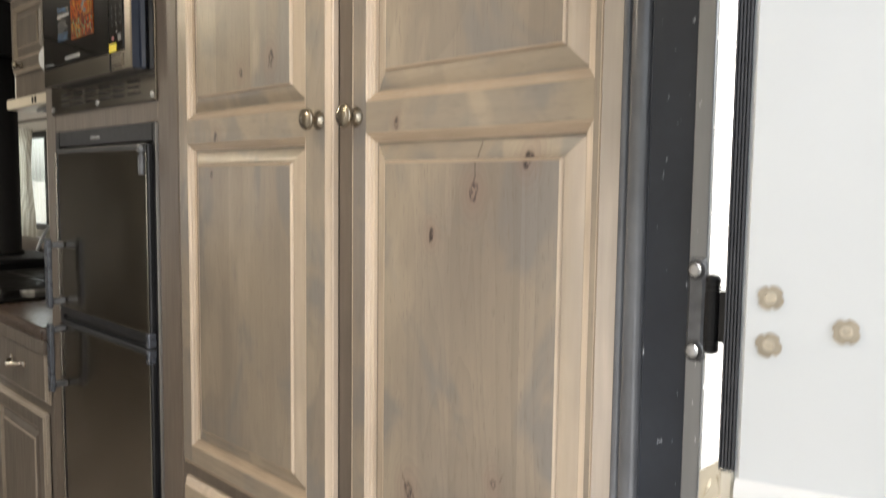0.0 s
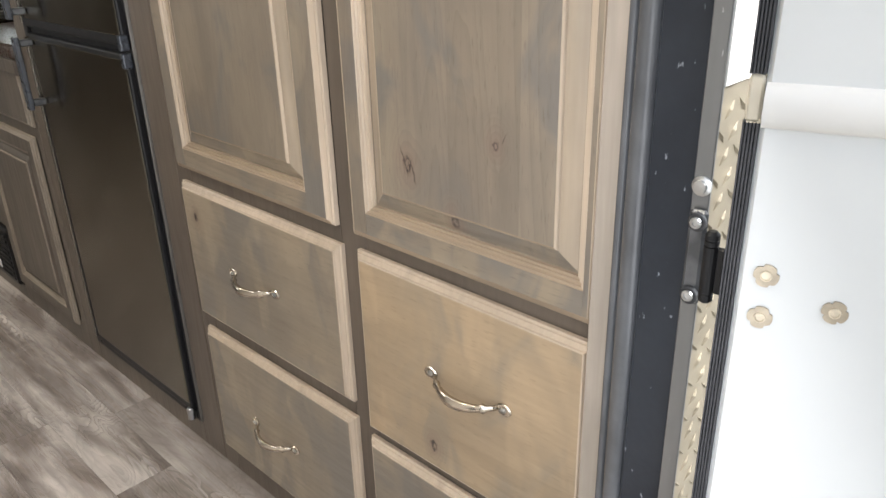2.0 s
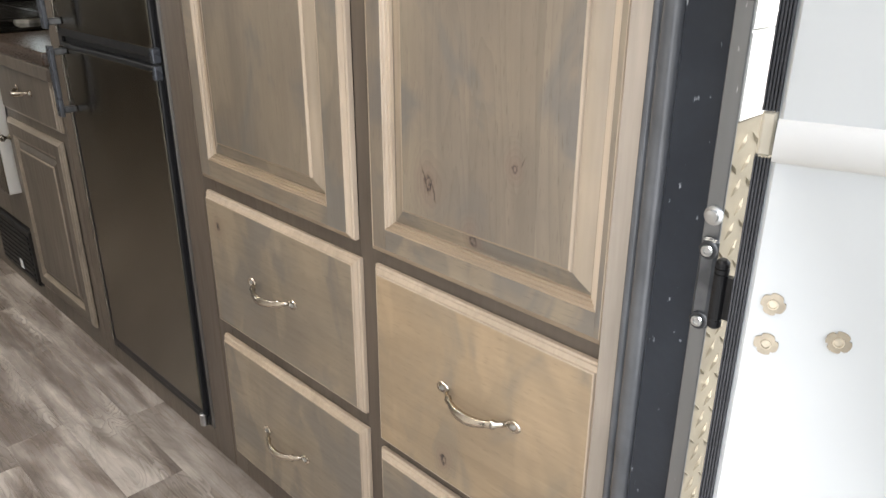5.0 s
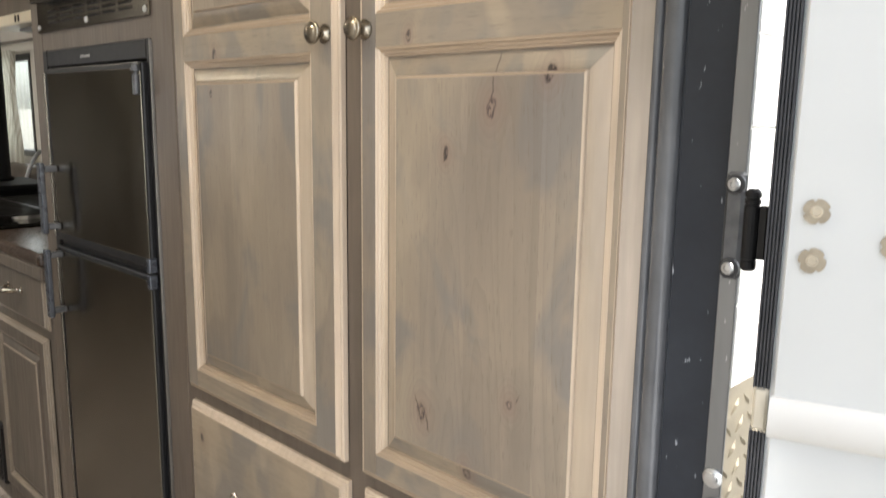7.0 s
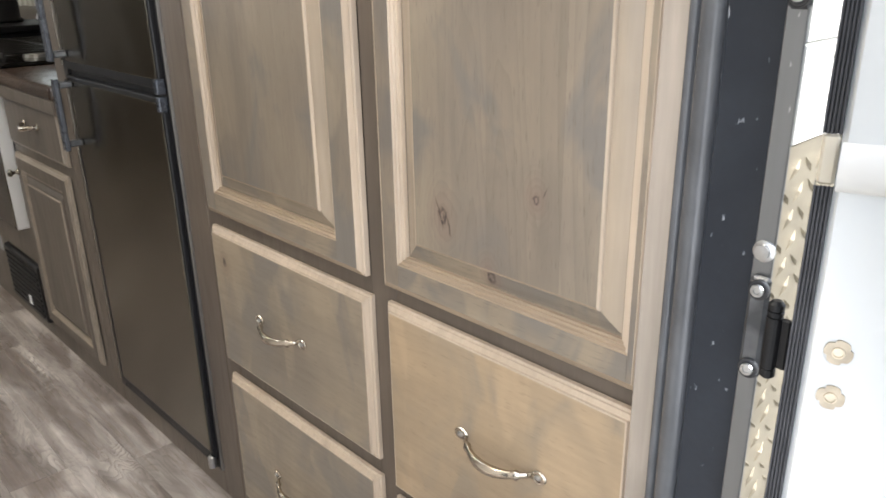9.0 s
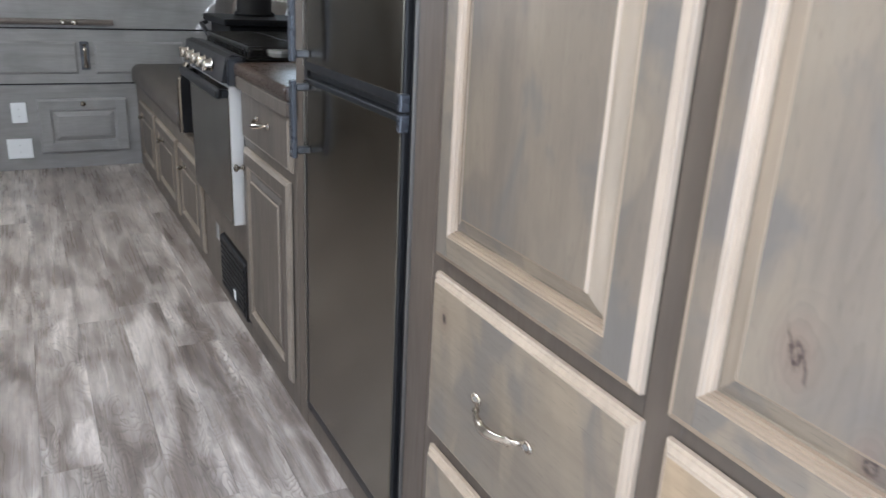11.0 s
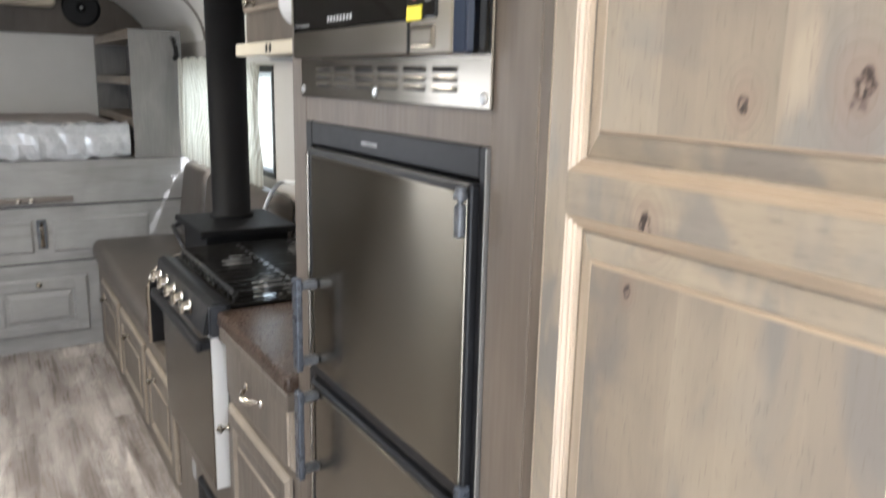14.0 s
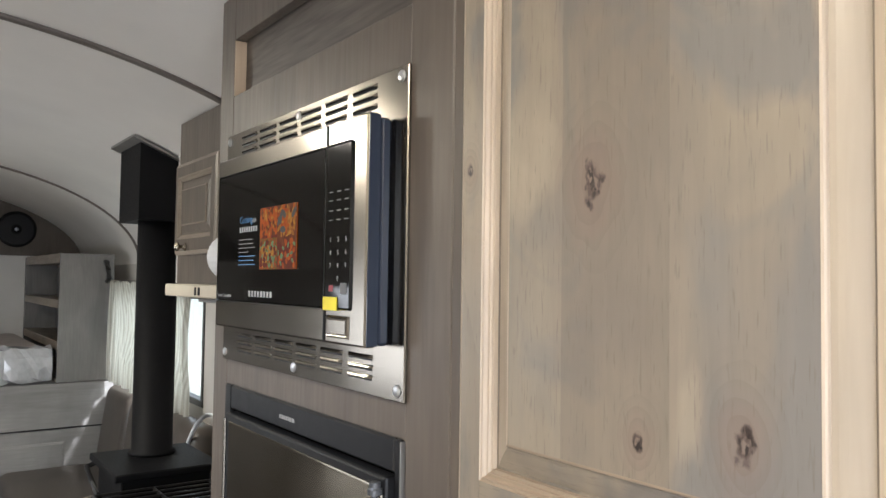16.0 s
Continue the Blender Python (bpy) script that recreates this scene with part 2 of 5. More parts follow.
WOOD_V = wood("stained_alder_upright", (0.308, 0.253, 0.186), (0.227, 0.191, 0.149), (0.125, 0.100, 0.077), 2, knots=KNOTS, stave=0.115, rough=0.34, grain_amount=0.17, ring_amount=0.2, patch=(0.178, 0.166, 0.150), figure=0.26)
WOOD_H = wood("stained_alder_across", (0.310, 0.250, 0.176), (0.228, 0.191, 0.147), (0.125, 0.100, 0.077), 0, knots=KNOTS, rough=0.34, grain_amount=0.2, ring_amount=0.3, patch=(0.182, 0.163, 0.140), figure=0.22)
WOOD_PALE = wood("sanded_alder_edge", (0.55, 0.45, 0.342), (0.45, 0.366, 0.276), (0.25, 0.20, 0.15), 2, rough=0.35)
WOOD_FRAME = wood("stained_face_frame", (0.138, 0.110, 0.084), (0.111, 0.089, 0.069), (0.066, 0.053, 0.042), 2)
WOOD_RAW = wood("raw_wood_edge", (0.62, 0.48, 0.34), (0.52, 0.40, 0.28), (0.38, 0.28, 0.19), 2, rough=0.6)
WOOD_GREY = wood("grey_driftwood_laminate", (0.31, 0.30, 0.292), (0.25, 0.243, 0.238), (0.155, 0.150, 0.146), 1)
WOOD_GREY_V = wood("grey_driftwood_upright", (0.235, 0.225, 0.215), (0.18, 0.175, 0.17), (0.10, 0.098, 0.096), 2)
WOOD_BROWN = wood("taupe_base_cabinet_wood", (0.135, 0.111, 0.088), (0.107, 0.088, 0.070), (0.06, 0.05, 0.041), 2)
WOOD_RECESS = wood("dark_grooved_laminate", (0.115, 0.096, 0.079), (0.095, 0.079, 0.065), (0.045, 0.038, 0.032), 0, grain_amount=0.7)
WOOD_EDGE2 = wood("worn_cabinet_edge", (0.30, 0.252, 0.196), (0.24, 0.20, 0.155), (0.14, 0.115, 0.09), 0, rough=0.35)
# sanded edge painted darker where level, since side light catches only the uprights
WOOD_PALE_SHADE = wood("sanded_alder_level_shade", (0.36, 0.275, 0.19), (0.30, 0.23, 0.16), (0.17, 0.13, 0.10), 0, rough=0.35)
# rubbed bevel, paled further to paint door light on the upright slopes
WOOD_BEVEL_LIT = wood("rubbed_lit_alder_bevel", (0.41, 0.332, 0.245), (0.33, 0.272, 0.205), (0.18, 0.146, 0.11), 2, rough=0.34, grain_amount=0.2)
WOOD_GOLD = wood("honey_alder_drawer_front", (0.405, 0.300, 0.188), (0.330, 0.255, 0.170), (0.19, 0.14, 0.09), 0, knots=KNOTS, rough=0.34, grain_amount=0.2, ring_amount=0.3, patch=(0.27, 0.225, 0.168), figure=0.2)
WOOD_STRIP = wood("weathered_end_strip", (0.46, 0.40, 0.335), (0.375, 0.33, 0.28), (0.22, 0.19, 0.16), 2, rough=0.45)
RAIL = {"stained_alder_upright": WOOD_H}
BEVEL = {"stained_alder_upright": WOOD_BEVEL_LIT}
LEVEL_SHADE = {"sanded_alder_edge": WOOD_PALE_SHADE}
COUNTER = mat("brown_laminate_worktop", (0.078, 0.05, 0.034), 0.28, vary=0.4, vscale=9, scale=200, bump=0.05)
STEEL = mat("brushed_stainless", (0.25, 0.228, 0.193), 0.22, 1.0, scale=200, vary=0.08, stretch=(0.02, 1, 1), brushed=0.6, bump=0.00002, buckle=0.25)
STEEL_DARK = mat("black_stainless", (0.20, 0.178, 0.140), 0.22, 1.0, scale=300, vary=0.06, vscale=3, stretch=(0.03, 1, 1), bump=0.00002, brushed=1.0, buckle=0.3)
STEEL_BRIGHT = mat("bright_oven_trim", (0.76, 0.75, 0.72), 0.34, 0.35, vary=0.04)
NAVY = mat("blue_black_gloss", (0.026, 0.034, 0.054), 0.16, vary=0.1)
CHROME = mat("polished_nickel", (0.60, 0.54, 0.455), 0.2, 1.0, vary=0.1)
BRASS = mat("plated_rivet_brass", (0.80, 0.71, 0.56), 0.4, 0.6, vary=0.3, vscale=120, bump=0.3)
HINGE = mat("worn_hinge_metal", (0.17, 0.178, 0.19), 0.32, 0.6, vary=0.5, vscale=40, bump=0.1)
ZINC = mat("zinc_bolt", (0.62, 0.63, 0.63), 0.3, 1.0, vary=0.2, vscale=90)
BLACK = mat("black_plastic", (0.012, 0.012, 0.013), 0.4, vary=0.3, vscale=12, bump=0.05, spec=0.3)
BLACK_MATT = mat("black_stove_paint", (0.008, 0.008, 0.009), 0.6, vary=0.3, vscale=6, bump=0.1, scale=150, spec=0.15)
BLACK_IRON = mat("cast_iron_enamel", (0.016, 0.015, 0.014), 0.3, vary=0.3, vscale=20, bump=0.15, scale=180)
GLASS_BLACK = mat("black_glass", (0.008, 0.0075, 0.007), 0.06, vary=0.1, spec=0.28)
RUBBER = mat("grey_black_rubber", (0.125, 0.13, 0.14), 0.24, vary=0.3, vscale=14, bump=0.1)
SIDING = mat("white_siding", (0.86, 0.86, 0.84), 0.35, vary=0.04, vscale=4)
RUBBER_FIN = mat("ribbed_rubber", (0.05, 0.05, 0.056), 0.5, vary=0.25, vscale=30)
HANDLE_GREY = mat("blue_grey_handle_enamel", (0.072, 0.080, 0.096), 0.28, 0.3, vary=0.2, vscale=20)
ANTIQUE = mat("antique_nickel", (0.34, 0.30, 0.235), 0.24, 1.0, vary=0.25, vscale=60)
TEE_NUT = mat("dull_plated_nut", (0.52, 0.45, 0.35), 0.38, 0.7, vary=0.25, vscale=90, bump=0.2)
HANDLE = mat("grey_handle_plastic", (0.028, 0.030, 0.034), 0.35, vary=0.2, vscale=20)
JAMB = mat("navy_painted_jamb", (0.012, 0.016, 0.024), 0.38, spec=0.35, vary=0.45, vscale=7, second=(0.024, 0.030, 0.040), bump=0.15, scale=120, scuff=(0.30, 0.32, 0.35))
FLANGE = mat("grey_flange_aluminium", (0.30, 0.31, 0.32), 0.34, 0.85, vary=0.3, vscale=8, bump=0.08, scale=160, stretch=(1, 1, 0.1), scuff=(0.55, 0.56, 0.58))
ALU = mat("anodised_aluminium", (0.42, 0.41, 0.39), 0.36, 0.85, vary=0.25, vscale=8, bump=0.08, scale=160, stretch=(1, 1, 0.1))
WHITE_GEL = mat("white_fibreglass", (0.685, 0.70, 0.695), 0.38, vary=0.05, vscale=3, bump=0.04, scale=8, coat=0.08)
WHITE = mat("white_paint", (0.76, 0.75, 0.72), 0.4, vary=0.06, vscale=4, bump=0.05)
CREAM = mat("cream_plastic", (0.66, 0.60, 0.48), 0.4, vary=0.1, vscale=6)
TREAD = mat("tread_plate", (0.36, 0.32, 0.245), 0.35, 0.6, vary=0.2, vscale=20, bump=0.1)
CEILING = mat("white_ceiling_vinyl", (0.80, 0.775, 0.73), 0.55, vary=0.06, vscale=3, bump=0.12, scale=220)
WALL = mat("pale_wall_vinyl", (0.56, 0.53, 0.49), 0.55, vary=0.08, vscale=3, bump=0.1, scale=200)
RIB = mat("taupe_trim_strip", (0.17, 0.145, 0.125), 0.4, vary=0.2, vscale=12)
VINYL = mat("taupe_upholstery", (0.088, 0.073, 0.060), 0.46, vary=0.25, vscale=5, bump=0.25, scale=240)
SHEET = mat("quilted_mattress_cover", (0.62, 0.56, 0.54), 0.6, vary=0.15, vscale=14, bump=0.4, scale=60)
FILM = mat("clear_wrap_film", (0.55, 0.56, 0.58), 0.12, vary=0.2, vscale=25, bump=0.6, scale=25, coat=0.8)
OUTLET = mat("white_socket_plastic", (0.78, 0.79, 0.80), 0.35, vary=0.03)
PAPER_Y = mat("yellow_sticker", (0.80, 0.66, 0.02), 0.5, vary=0.05)
INK = mat("pale_print", (0.30, 0.30, 0.30), 0.5)
INK_DIM = mat("grey_print", (0.13, 0.13, 0.13), 0.5)
INK_BLUE = mat("blue_print", (0.05, 0.17, 0.36), 0.5)
INK_RED = mat("red_print", (0.25, 0.04, 0.05), 0.5)
FOOD_O = mat("orange_food_print", (0.42, 0.10, 0.015), 0.75, spec=0.1, vary=0.7, vscale=120, second=(0.30, 0.06, 0.015))
FOOD_Y = mat("yellow_food_print", (0.45, 0.22, 0.035), 0.75, spec=0.1, vary=0.7, vscale=130, second=(0.22, 0.07, 0.02))
FOOD_G = mat("green_food_print", (0.07, 0.10, 0.02), 0.75, spec=0.1, vary=0.7, vscale=160, second=(0.36, 0.06, 0.025))
FOOD_R = mat("red_food_print", (0.15, 0.025, 0.015), 0.75, spec=0.1, vary=0.7, vscale=120, second=(0.10, 0.03, 0.02))
LEAF = mat("leaf_print", (0.06, 0.16, 0.03), 0.5, vary=0.4, vscale=120)
CRUST = mat("brown_crust_print", (0.16, 0.05, 0.02), 0.75, spec=0.1, vary=0.4, vscale=120)
GRAVEL = mat("pale_gravel_yard", (0.32, 0.31, 0.28), 0.9, vary=0.35, vscale=3, bump=0.6, scale=60)
GREEN = mat("green_backdrop_foliage", (0.12, 0.20, 0.05), 0.9, vary=0.5, vscale=2.5)


def glass_material():
    m = bpy.data.materials.new("window_glass")
    m.use_nodes = True
    b = m.node_tree.nodes["Principled BSDF"]
    b.inputs["Base Color"].default_value = (0.9, 0.95, 0.93, 1)
    b.inputs["Roughness"].default_value, b.inputs["Transmission Weight"].default_value = 0.02, 1.0
    return m


def cloth_material():
    m = bpy.data.materials.new("striped_curtain_cloth")
    m.use_nodes = True
    n, l = m.node_tree.nodes, m.node_tree.links
    co, wave = n.new("ShaderNodeTexCoord"), n.new("ShaderNodeTexWave")
    wave.inputs["Scale"].default_value, wave.inputs["Distortion"].default_value = 26, 0.4
    l.new(co.outputs["Object"], wave.inputs["Vector"])
    mix = n.new("ShaderNodeMix")
    mix.data_type = "RGBA"
    mix.inputs["A"].default_value, mix.inputs["B"].default_value = (0.56, 0.55, 0.49, 1), (0.40, 0.38, 0.32, 1)
    l.new(wave.outputs["Fac"], mix.inputs["Factor"])
    thin, solid, blend = n.new("ShaderNodeBsdfTranslucent"), n.new("ShaderNodeBsdfDiffuse"), n.new("ShaderNodeMixShader")
    blend.inputs[0].default_value = 0.45
    for node in (thin, solid):
        l.new(mix.outputs["Result"], node.inputs["Color"])
    l.new(solid.outputs[0], blend.inputs[1])
    l.new(thin.outputs[0], blend.inputs[2])
    l.new(blend.outputs[0], n["Material Output"].inputs["Surface"])
    return m


def glow_material():
    m = bpy.data.materials.new("lamp_diffuser")
    m.use_nodes = True
    b = m.node_tree.nodes["Principled BSDF"]
    b.inputs["Base Color"].default_value = (0.8, 0.78, 0.72, 1)
    b.inputs["Emission Color"].default_value, b.inputs["Emission Strength"].default_value = (1.0, 0.88, 0.68, 1), 6.0
    return m


GLASS = glass_material()
FABRIC = cloth_material()
LAMP_GLOW = glow_material()


# ---- building helpers ----
def part(name, bm, material, parent=None, label="", level=None):
    """Links a bmesh as one mesh object under a thing or a part."""
    bmesh.ops.recalc_face_normals(bm, faces=bm.faces)
    me = bpy.data.meshes.new(name)
    bm.to_mesh(me)
    bm.free()
    me.materials.append(material)
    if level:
        # the pieces that lie level take the second material, their shade set by its colour
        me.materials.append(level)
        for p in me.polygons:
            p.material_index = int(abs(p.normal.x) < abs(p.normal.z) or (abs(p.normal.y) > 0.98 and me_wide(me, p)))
    ob = new(name, me)
    if parent is not None:
        ob.parent = parent
    if label:
        ob["label"] = label
    return ob


def me_wide(me, p):
    vs = [me.vertices[i].co for i in p.vertices]
    return max(v.x for v in vs) - min(v.x for v in vs) > max(v.z for v in vs) - min(v.z for v in vs)


def thing(name, m, label, category, group="", kind=""):
    ob = new(name)
    ob.empty_display_size = 0.05
    ob.matrix_world = m
    return tagged(ob, label, category, group, kind)


def box(x0, x1, y0, y1, z0, z1, bevel=0.0, bm=None, seg=1):
    bm = bm or bmesh.new()
    made = bmesh.ops.create_cube(bm, size=1.0)["verts"]
    for v in made:
        v.co = Vector(((x0 + x1) / 2 + v.co.x * (x1 - x0), (y0 + y1) / 2 + v.co.y * (y1 - y0), (z0 + z1) / 2 + v.co.z * (z1 - z0)))
    if bevel:
        edges = list({e for v in made for e in v.link_edges})
        bmesh.ops.bevel(bm, geom=edges, offset=bevel, segments=seg, profile=0.5, affect="EDGES")
    return bm


def rings(levels, x0, x1, z0, z1, fill=True, bm=None):
    """A moulded rectangle facing -y: levels are (inset, y), from outside to inside."""
    bm = bm or bmesh.new()
    last = None
    for inset, y in levels:
        vs = [bm.verts.new((x, y, z)) for x, z in ((x0 + inset, z0 + inset), (x1 - inset, z0 + inset), (x1 - inset, z1 - inset), (x0 + inset, z1 - inset))]
        if last:
            for i in range(4):
                bm.faces.new((last[i], last[(i + 1) % 4], vs[(i + 1) % 4], vs[i]))
        last = vs
    if fill:
        bm.faces.new(last)
    return bm


def lathe(profile, m=Matrix(), steps=20, bm=None):
    """A turned body round the local z axis: profile of (radius, z)."""
    bm = bm or bmesh.new()
    last = None
    for r, z in profile:
        vs = [bm.verts.new(m @ Vector((r * math.cos(2 * math.pi * i / steps), r * math.sin(2 * math.pi * i / steps), z))) for i in range(steps)]
        if last:
            for i in range(steps):
                bm.faces.new((last[i], last[(i + 1) % steps], vs[(i + 1) % steps], vs[i]))
        else:
            bm.faces.new(vs)
        last = vs
    bm.faces.new(last)
    return bm


def tube(points, radius, bm=None, steps=8, flat=1.0):
    """A bent rod through points; radius may be one number or one a point."""
    bm = bm or bmesh.new()
    pts = [Vector(p) for p in points]
    last = None
    for i, p in enumerate(pts):
        ahead = (pts[min(i + 1, len(pts) - 1)] - pts[max(i - 1, 0)]).normalized()
        side = ahead.cross(Vector((0, 0, 1))) if abs(ahead.z) < 0.95 else ahead.cross(Vector((0, 1, 0)))
        side.normalize()
        above = side.cross(ahead)
        r = radius[i] if isinstance(radius, (list, tuple)) else radius
        vs = [bm.verts.new(p + r * (math.cos(a) * side + flat * math.sin(a) * above)) for a in (2 * math.pi * k / steps for k in range(steps))]
        if last:
            for k in range(steps):
                bm.faces.new((last[k], last[(k + 1) % steps], vs[(k + 1) % steps], vs[k]))
        else:
            bm.faces.new(vs)
        last = vs
    bm.faces.new(last)
    return bm


def extruded(outline, y0, y1, bm=None):
    """A flat outline of (x, z) points given depth from y0 to y1."""
    bm = bm or bmesh.new()
    a = [bm.verts.new((x, y0, z)) for x, z in outline]
    c = [bm.verts.new((x, y1, z)) for x, z in outline]
    bm.faces.new(a)
    bm.faces.new(c[::-1])
    for i in range(len(a)):
        j = (i + 1) % len(a)
        bm.faces.new((a[i], c[i], c[j], a[j]))
    return bm


TO_AISLE = Matrix.Rotation(radians(90), 4, "X")  # turns a lathe's z axis to -y


def at(x, y, z):
    return Matrix.Translation((x, y, z)) @ TO_AISLE


def knob(parent, x, y, z, r=0.016):
    body = lathe([(r * 0.85, 0), (r * 0.9, 0.002), (r * 0.45, 0.005), (r * 0.38, 0.014), (r * 0.7, 0.018), (r, 0.021), (r * 1.02, 0.024), (r * 0.92, 0.027),
                  (r * 0.86, 0.0265), (r * 0.78, 0.029), (r * 0.4, 0.0315), (r * 0.05, 0.032)], at(x, y, z))
    ob = part("knob", body, ANTIQUE, parent, "round antique nickel knob")
    for p in ob.data.polygons:
        p.use_smooth = True
    return ob


def pull(parent, x, y, z, w=0.14, drop=0.0):
    """A bow handle: a strap that swells to its middle, beaded necks, and a screwed oval foot at each end."""
    pts, radii = [], []
    for i in range(25):
        s = i / 24
        out = 0.026 * math.sin(math.pi * s) ** 0.8
        pts.append((x + (s - 0.5) * (w - 0.022), y - 0.004 - out, z - 0.006 * math.sin(math.pi * s)))
        swell = 0.0030 + 0.0034 * math.sin(math.pi * s) ** 1.5
        radii.append(swell + (0.0022 if i in (3, 21) else 0.0))
    ob = part("handle", tube(pts, radii, flat=1.45), CHROME, parent, "bowed brushed nickel pull handle")
    for p in ob.data.polygons:
        p.use_smooth = True
    for side in (-1, 1):
        m = at(x + side * w / 2, y, z) @ Matrix.Diagonal((1.25, 0.95, 1, 1))
        part("foot", lathe([(0.0100, 0), (0.0104, 0.0015), (0.0092, 0.0034), (0.0062, 0.0036), (0.0058, 0.0026), (0.001, 0.0026)], m, 18), CHROME, ob)
        part("screw", lathe([(0.0042, 0.0026), (0.0040, 0.0042), (0.0022, 0.0052), (0.0004, 0.0054)], m, 12), ZINC, ob)
    return ob


def panelled_door(parent, x0, x1, z0, z1, panels, face, back, wood_v, wood_pale, margin_edges=True, name="door"):
    """A framed door in the plane facing -y, with raised and fielded panels (x0, x1, z0, z1)."""
    edge = 0.012
    left, right = panels[0][0], panels[0][1]
    door = part(name, box(x0 + edge, x1 - edge, back - 0.005, back, z0 + edge, z1 - edge), wood_v, parent)
    # stiles run through, rails between them
    for a, c in ((x0 + edge, left), (right, x1 - edge)):
        part("stile", box(a, c, face, back - 0.0052, z0 + edge, z1 - edge), wood_v, door)
    cuts = [z0 + edge] + [v for p in panels for v in (p[2], p[3])] + [z1 - edge]
    for a, c in zip(cuts[::2], cuts[1::2]):
        part("rail", box(left + 0.0004, right - 0.0004, face + 0.0003, back - 0.0052, a, c), RAIL.get(wood_v.name, wood_v), door)
    rim = rings([(0, back), (0, face + 0.0085), (0.0012, face + 0.0072), (0.0030, face + 0.0070), (0.0036, face + 0.0048), (0.0075, face + 0.0030), (0.0105, face + 0.0018), (0.0112, face + 0.0002), (edge, face)], x0, x1, z0, z1, fill=False)
    part("edge_moulding", rim, wood_pale, door, "sanded pale door edge", LEVEL_SHADE.get(wood_pale.name))
    for p in panels:
        bead = rings([(0, face), (0.001, face + 0.0012), (0.0035, face + 0.0012), (0.0045, face + 0.0035), (0.0055, face + 0.0048), (0.0085, face + 0.0048), (0.0095, face + 0.0070),
                      (0.0125, face + 0.0072), (0.0132, face + 0.0125)], *p, fill=False)
        part("bead_moulding", bead, wood_pale, door, "sanded pale bead round the panel", LEVEL_SHADE.get(wood_pale.name))
        part("panel", rings([(0.0430, face - 0.0006), (0.0445, face - 0.0006)], *p), wood_v, door)
        slope = [(0.0130, face + 0.0125), (0.0160, face + 0.0120), (0.0200, face + 0.0100), (0.0250, face + 0.0078), (0.0300, face + 0.0058), (0.0350, face + 0.0043), (0.0395, face + 0.0036)]
        part("panel_bevel", rings(slope, *p, fill=False), BEVEL.get(wood_v.name, wood_v), door, "rubbed bevel with painted side light round the raised panel", RAIL.get(wood_v.name))
        # sanded lip, its pale tone also painting the highlight along the field's edge
        lip = rings([(0.0393, face + 0.0035), (0.0400, face + 0.0010), (0.0412, face - 0.0003), (0.0432, face - 0.0007)], *p, fill=False)
        part("panel_lip", lip, wood_pale, door, "", LEVEL_SHADE.get(wood_pale.name))
    return door


def drawer_front(parent, x0, x1, z0, z1, face, back, wood_h, wood_pale, name="drawer"):
    e = 0.013
    bm = rings([(0, back), (0, face + 0.010), (0.003, face + 0.0085), (0.004, face + 0.006), (e - 0.003, face + 0.0035), (e - 0.002, face + 0.0005), (e, face)], x0, x1, z0, z1, fill=False)
    slab = part(name, rings([(0, face), (0.002, face)], x0 + e, x1 - e, z0 + e, z1 - e), wood_h, parent)
    part("edge_moulding", bm, wood_pale, slab, "stepped pale drawer edge")
    return slab


# ---- the shell of the trailer ----
BACK, FRONT = -0.385, -6.80


def vault_line(steps=40, grow=0.0):
    return [(MID + (HALF + grow) * math.cos(math.pi * i / steps), SPRING + (RISE + grow) * math.sin(math.pi * i / steps)) for i in range(steps + 1)]


def shell():
    bm = bmesh.new()
    rows = []
    for x in (BACK, FRONT):
        rows.append(([bm.verts.new((x, y, z)) for y, z in vault_line()], [bm.verts.new((x, y, z)) for y, z in vault_line(grow=0.05)]))
    for k in (0, 1):
        for a, c, d, e in zip(rows[0][k], rows[0][k][1:], rows[1][k][1:], rows[1][k]):
            bm.faces.new((a, c, d, e))
    ceiling = part("ceiling", bm, CEILING)
    for p in ceiling.data.polygons:
        p.use_smooth = True
    tagged(ceiling, "white vinyl vaulted trailer ceiling", "ceiling", kind="structure")
    for x in (-1.05, -2.75, -5.2):
        bm = bmesh.new()
        last = None
        for y, z in vault_line(60):
            n = Vector((0, y - MID, (z - SPRING) * 2.2)).normalized()
            ring = [bm.verts.new(Vector((x + u, y, z)) - n * d) for u, d in ((-0.017, 0.001), (-0.013, 0.008), (0, 0.011), (0.013, 0.008), (0.017, 0.001))]
            if last:
                for i in range(4):
                    bm.faces.new((last[i], last[i + 1], ring[i + 1], ring[i]))
            last = ring
        tagged(part("trim", bm, RIB), "taupe trim strip across the vaulted ceiling", "trim", kind="structure")
    floor = tagged(part("floor", box(FRONT, BACK, MID - HALF, MID + HALF, -0.10, -0.004), RUBBER), "floor with grey oak vinyl planks", "floor", kind="structure")
    # side walls, each with a window opening; the west one is assumed
    for name, y0, y1, (wx0, wx1, wz0, wz1) in (("wall_east", MID + HALF, MID + HALF + 0.05, (-5.30, -4.08, 1.06, 1.56)),
                                               ("wall_west", MID - HALF - 0.05, MID - HALF, (-4.7, -3.1, 1.02, 1.62))):
        bm = bmesh.new()
        for a, c, d, e in ((FRONT, wx0, 0, SPRING), (wx1, BACK, 0, SPRING), (wx0, wx1, 0, wz0), (wx0, wx1, wz1, SPRING)):
            box(a, c, y0, y1, d - (0.1 if d == 0 else 0), e, 0, bm)
        tagged(part(name, bm, WALL), "pale vinyl trailer side wall", "wall", kind="structure")
    return floor


FLOOR = shell()


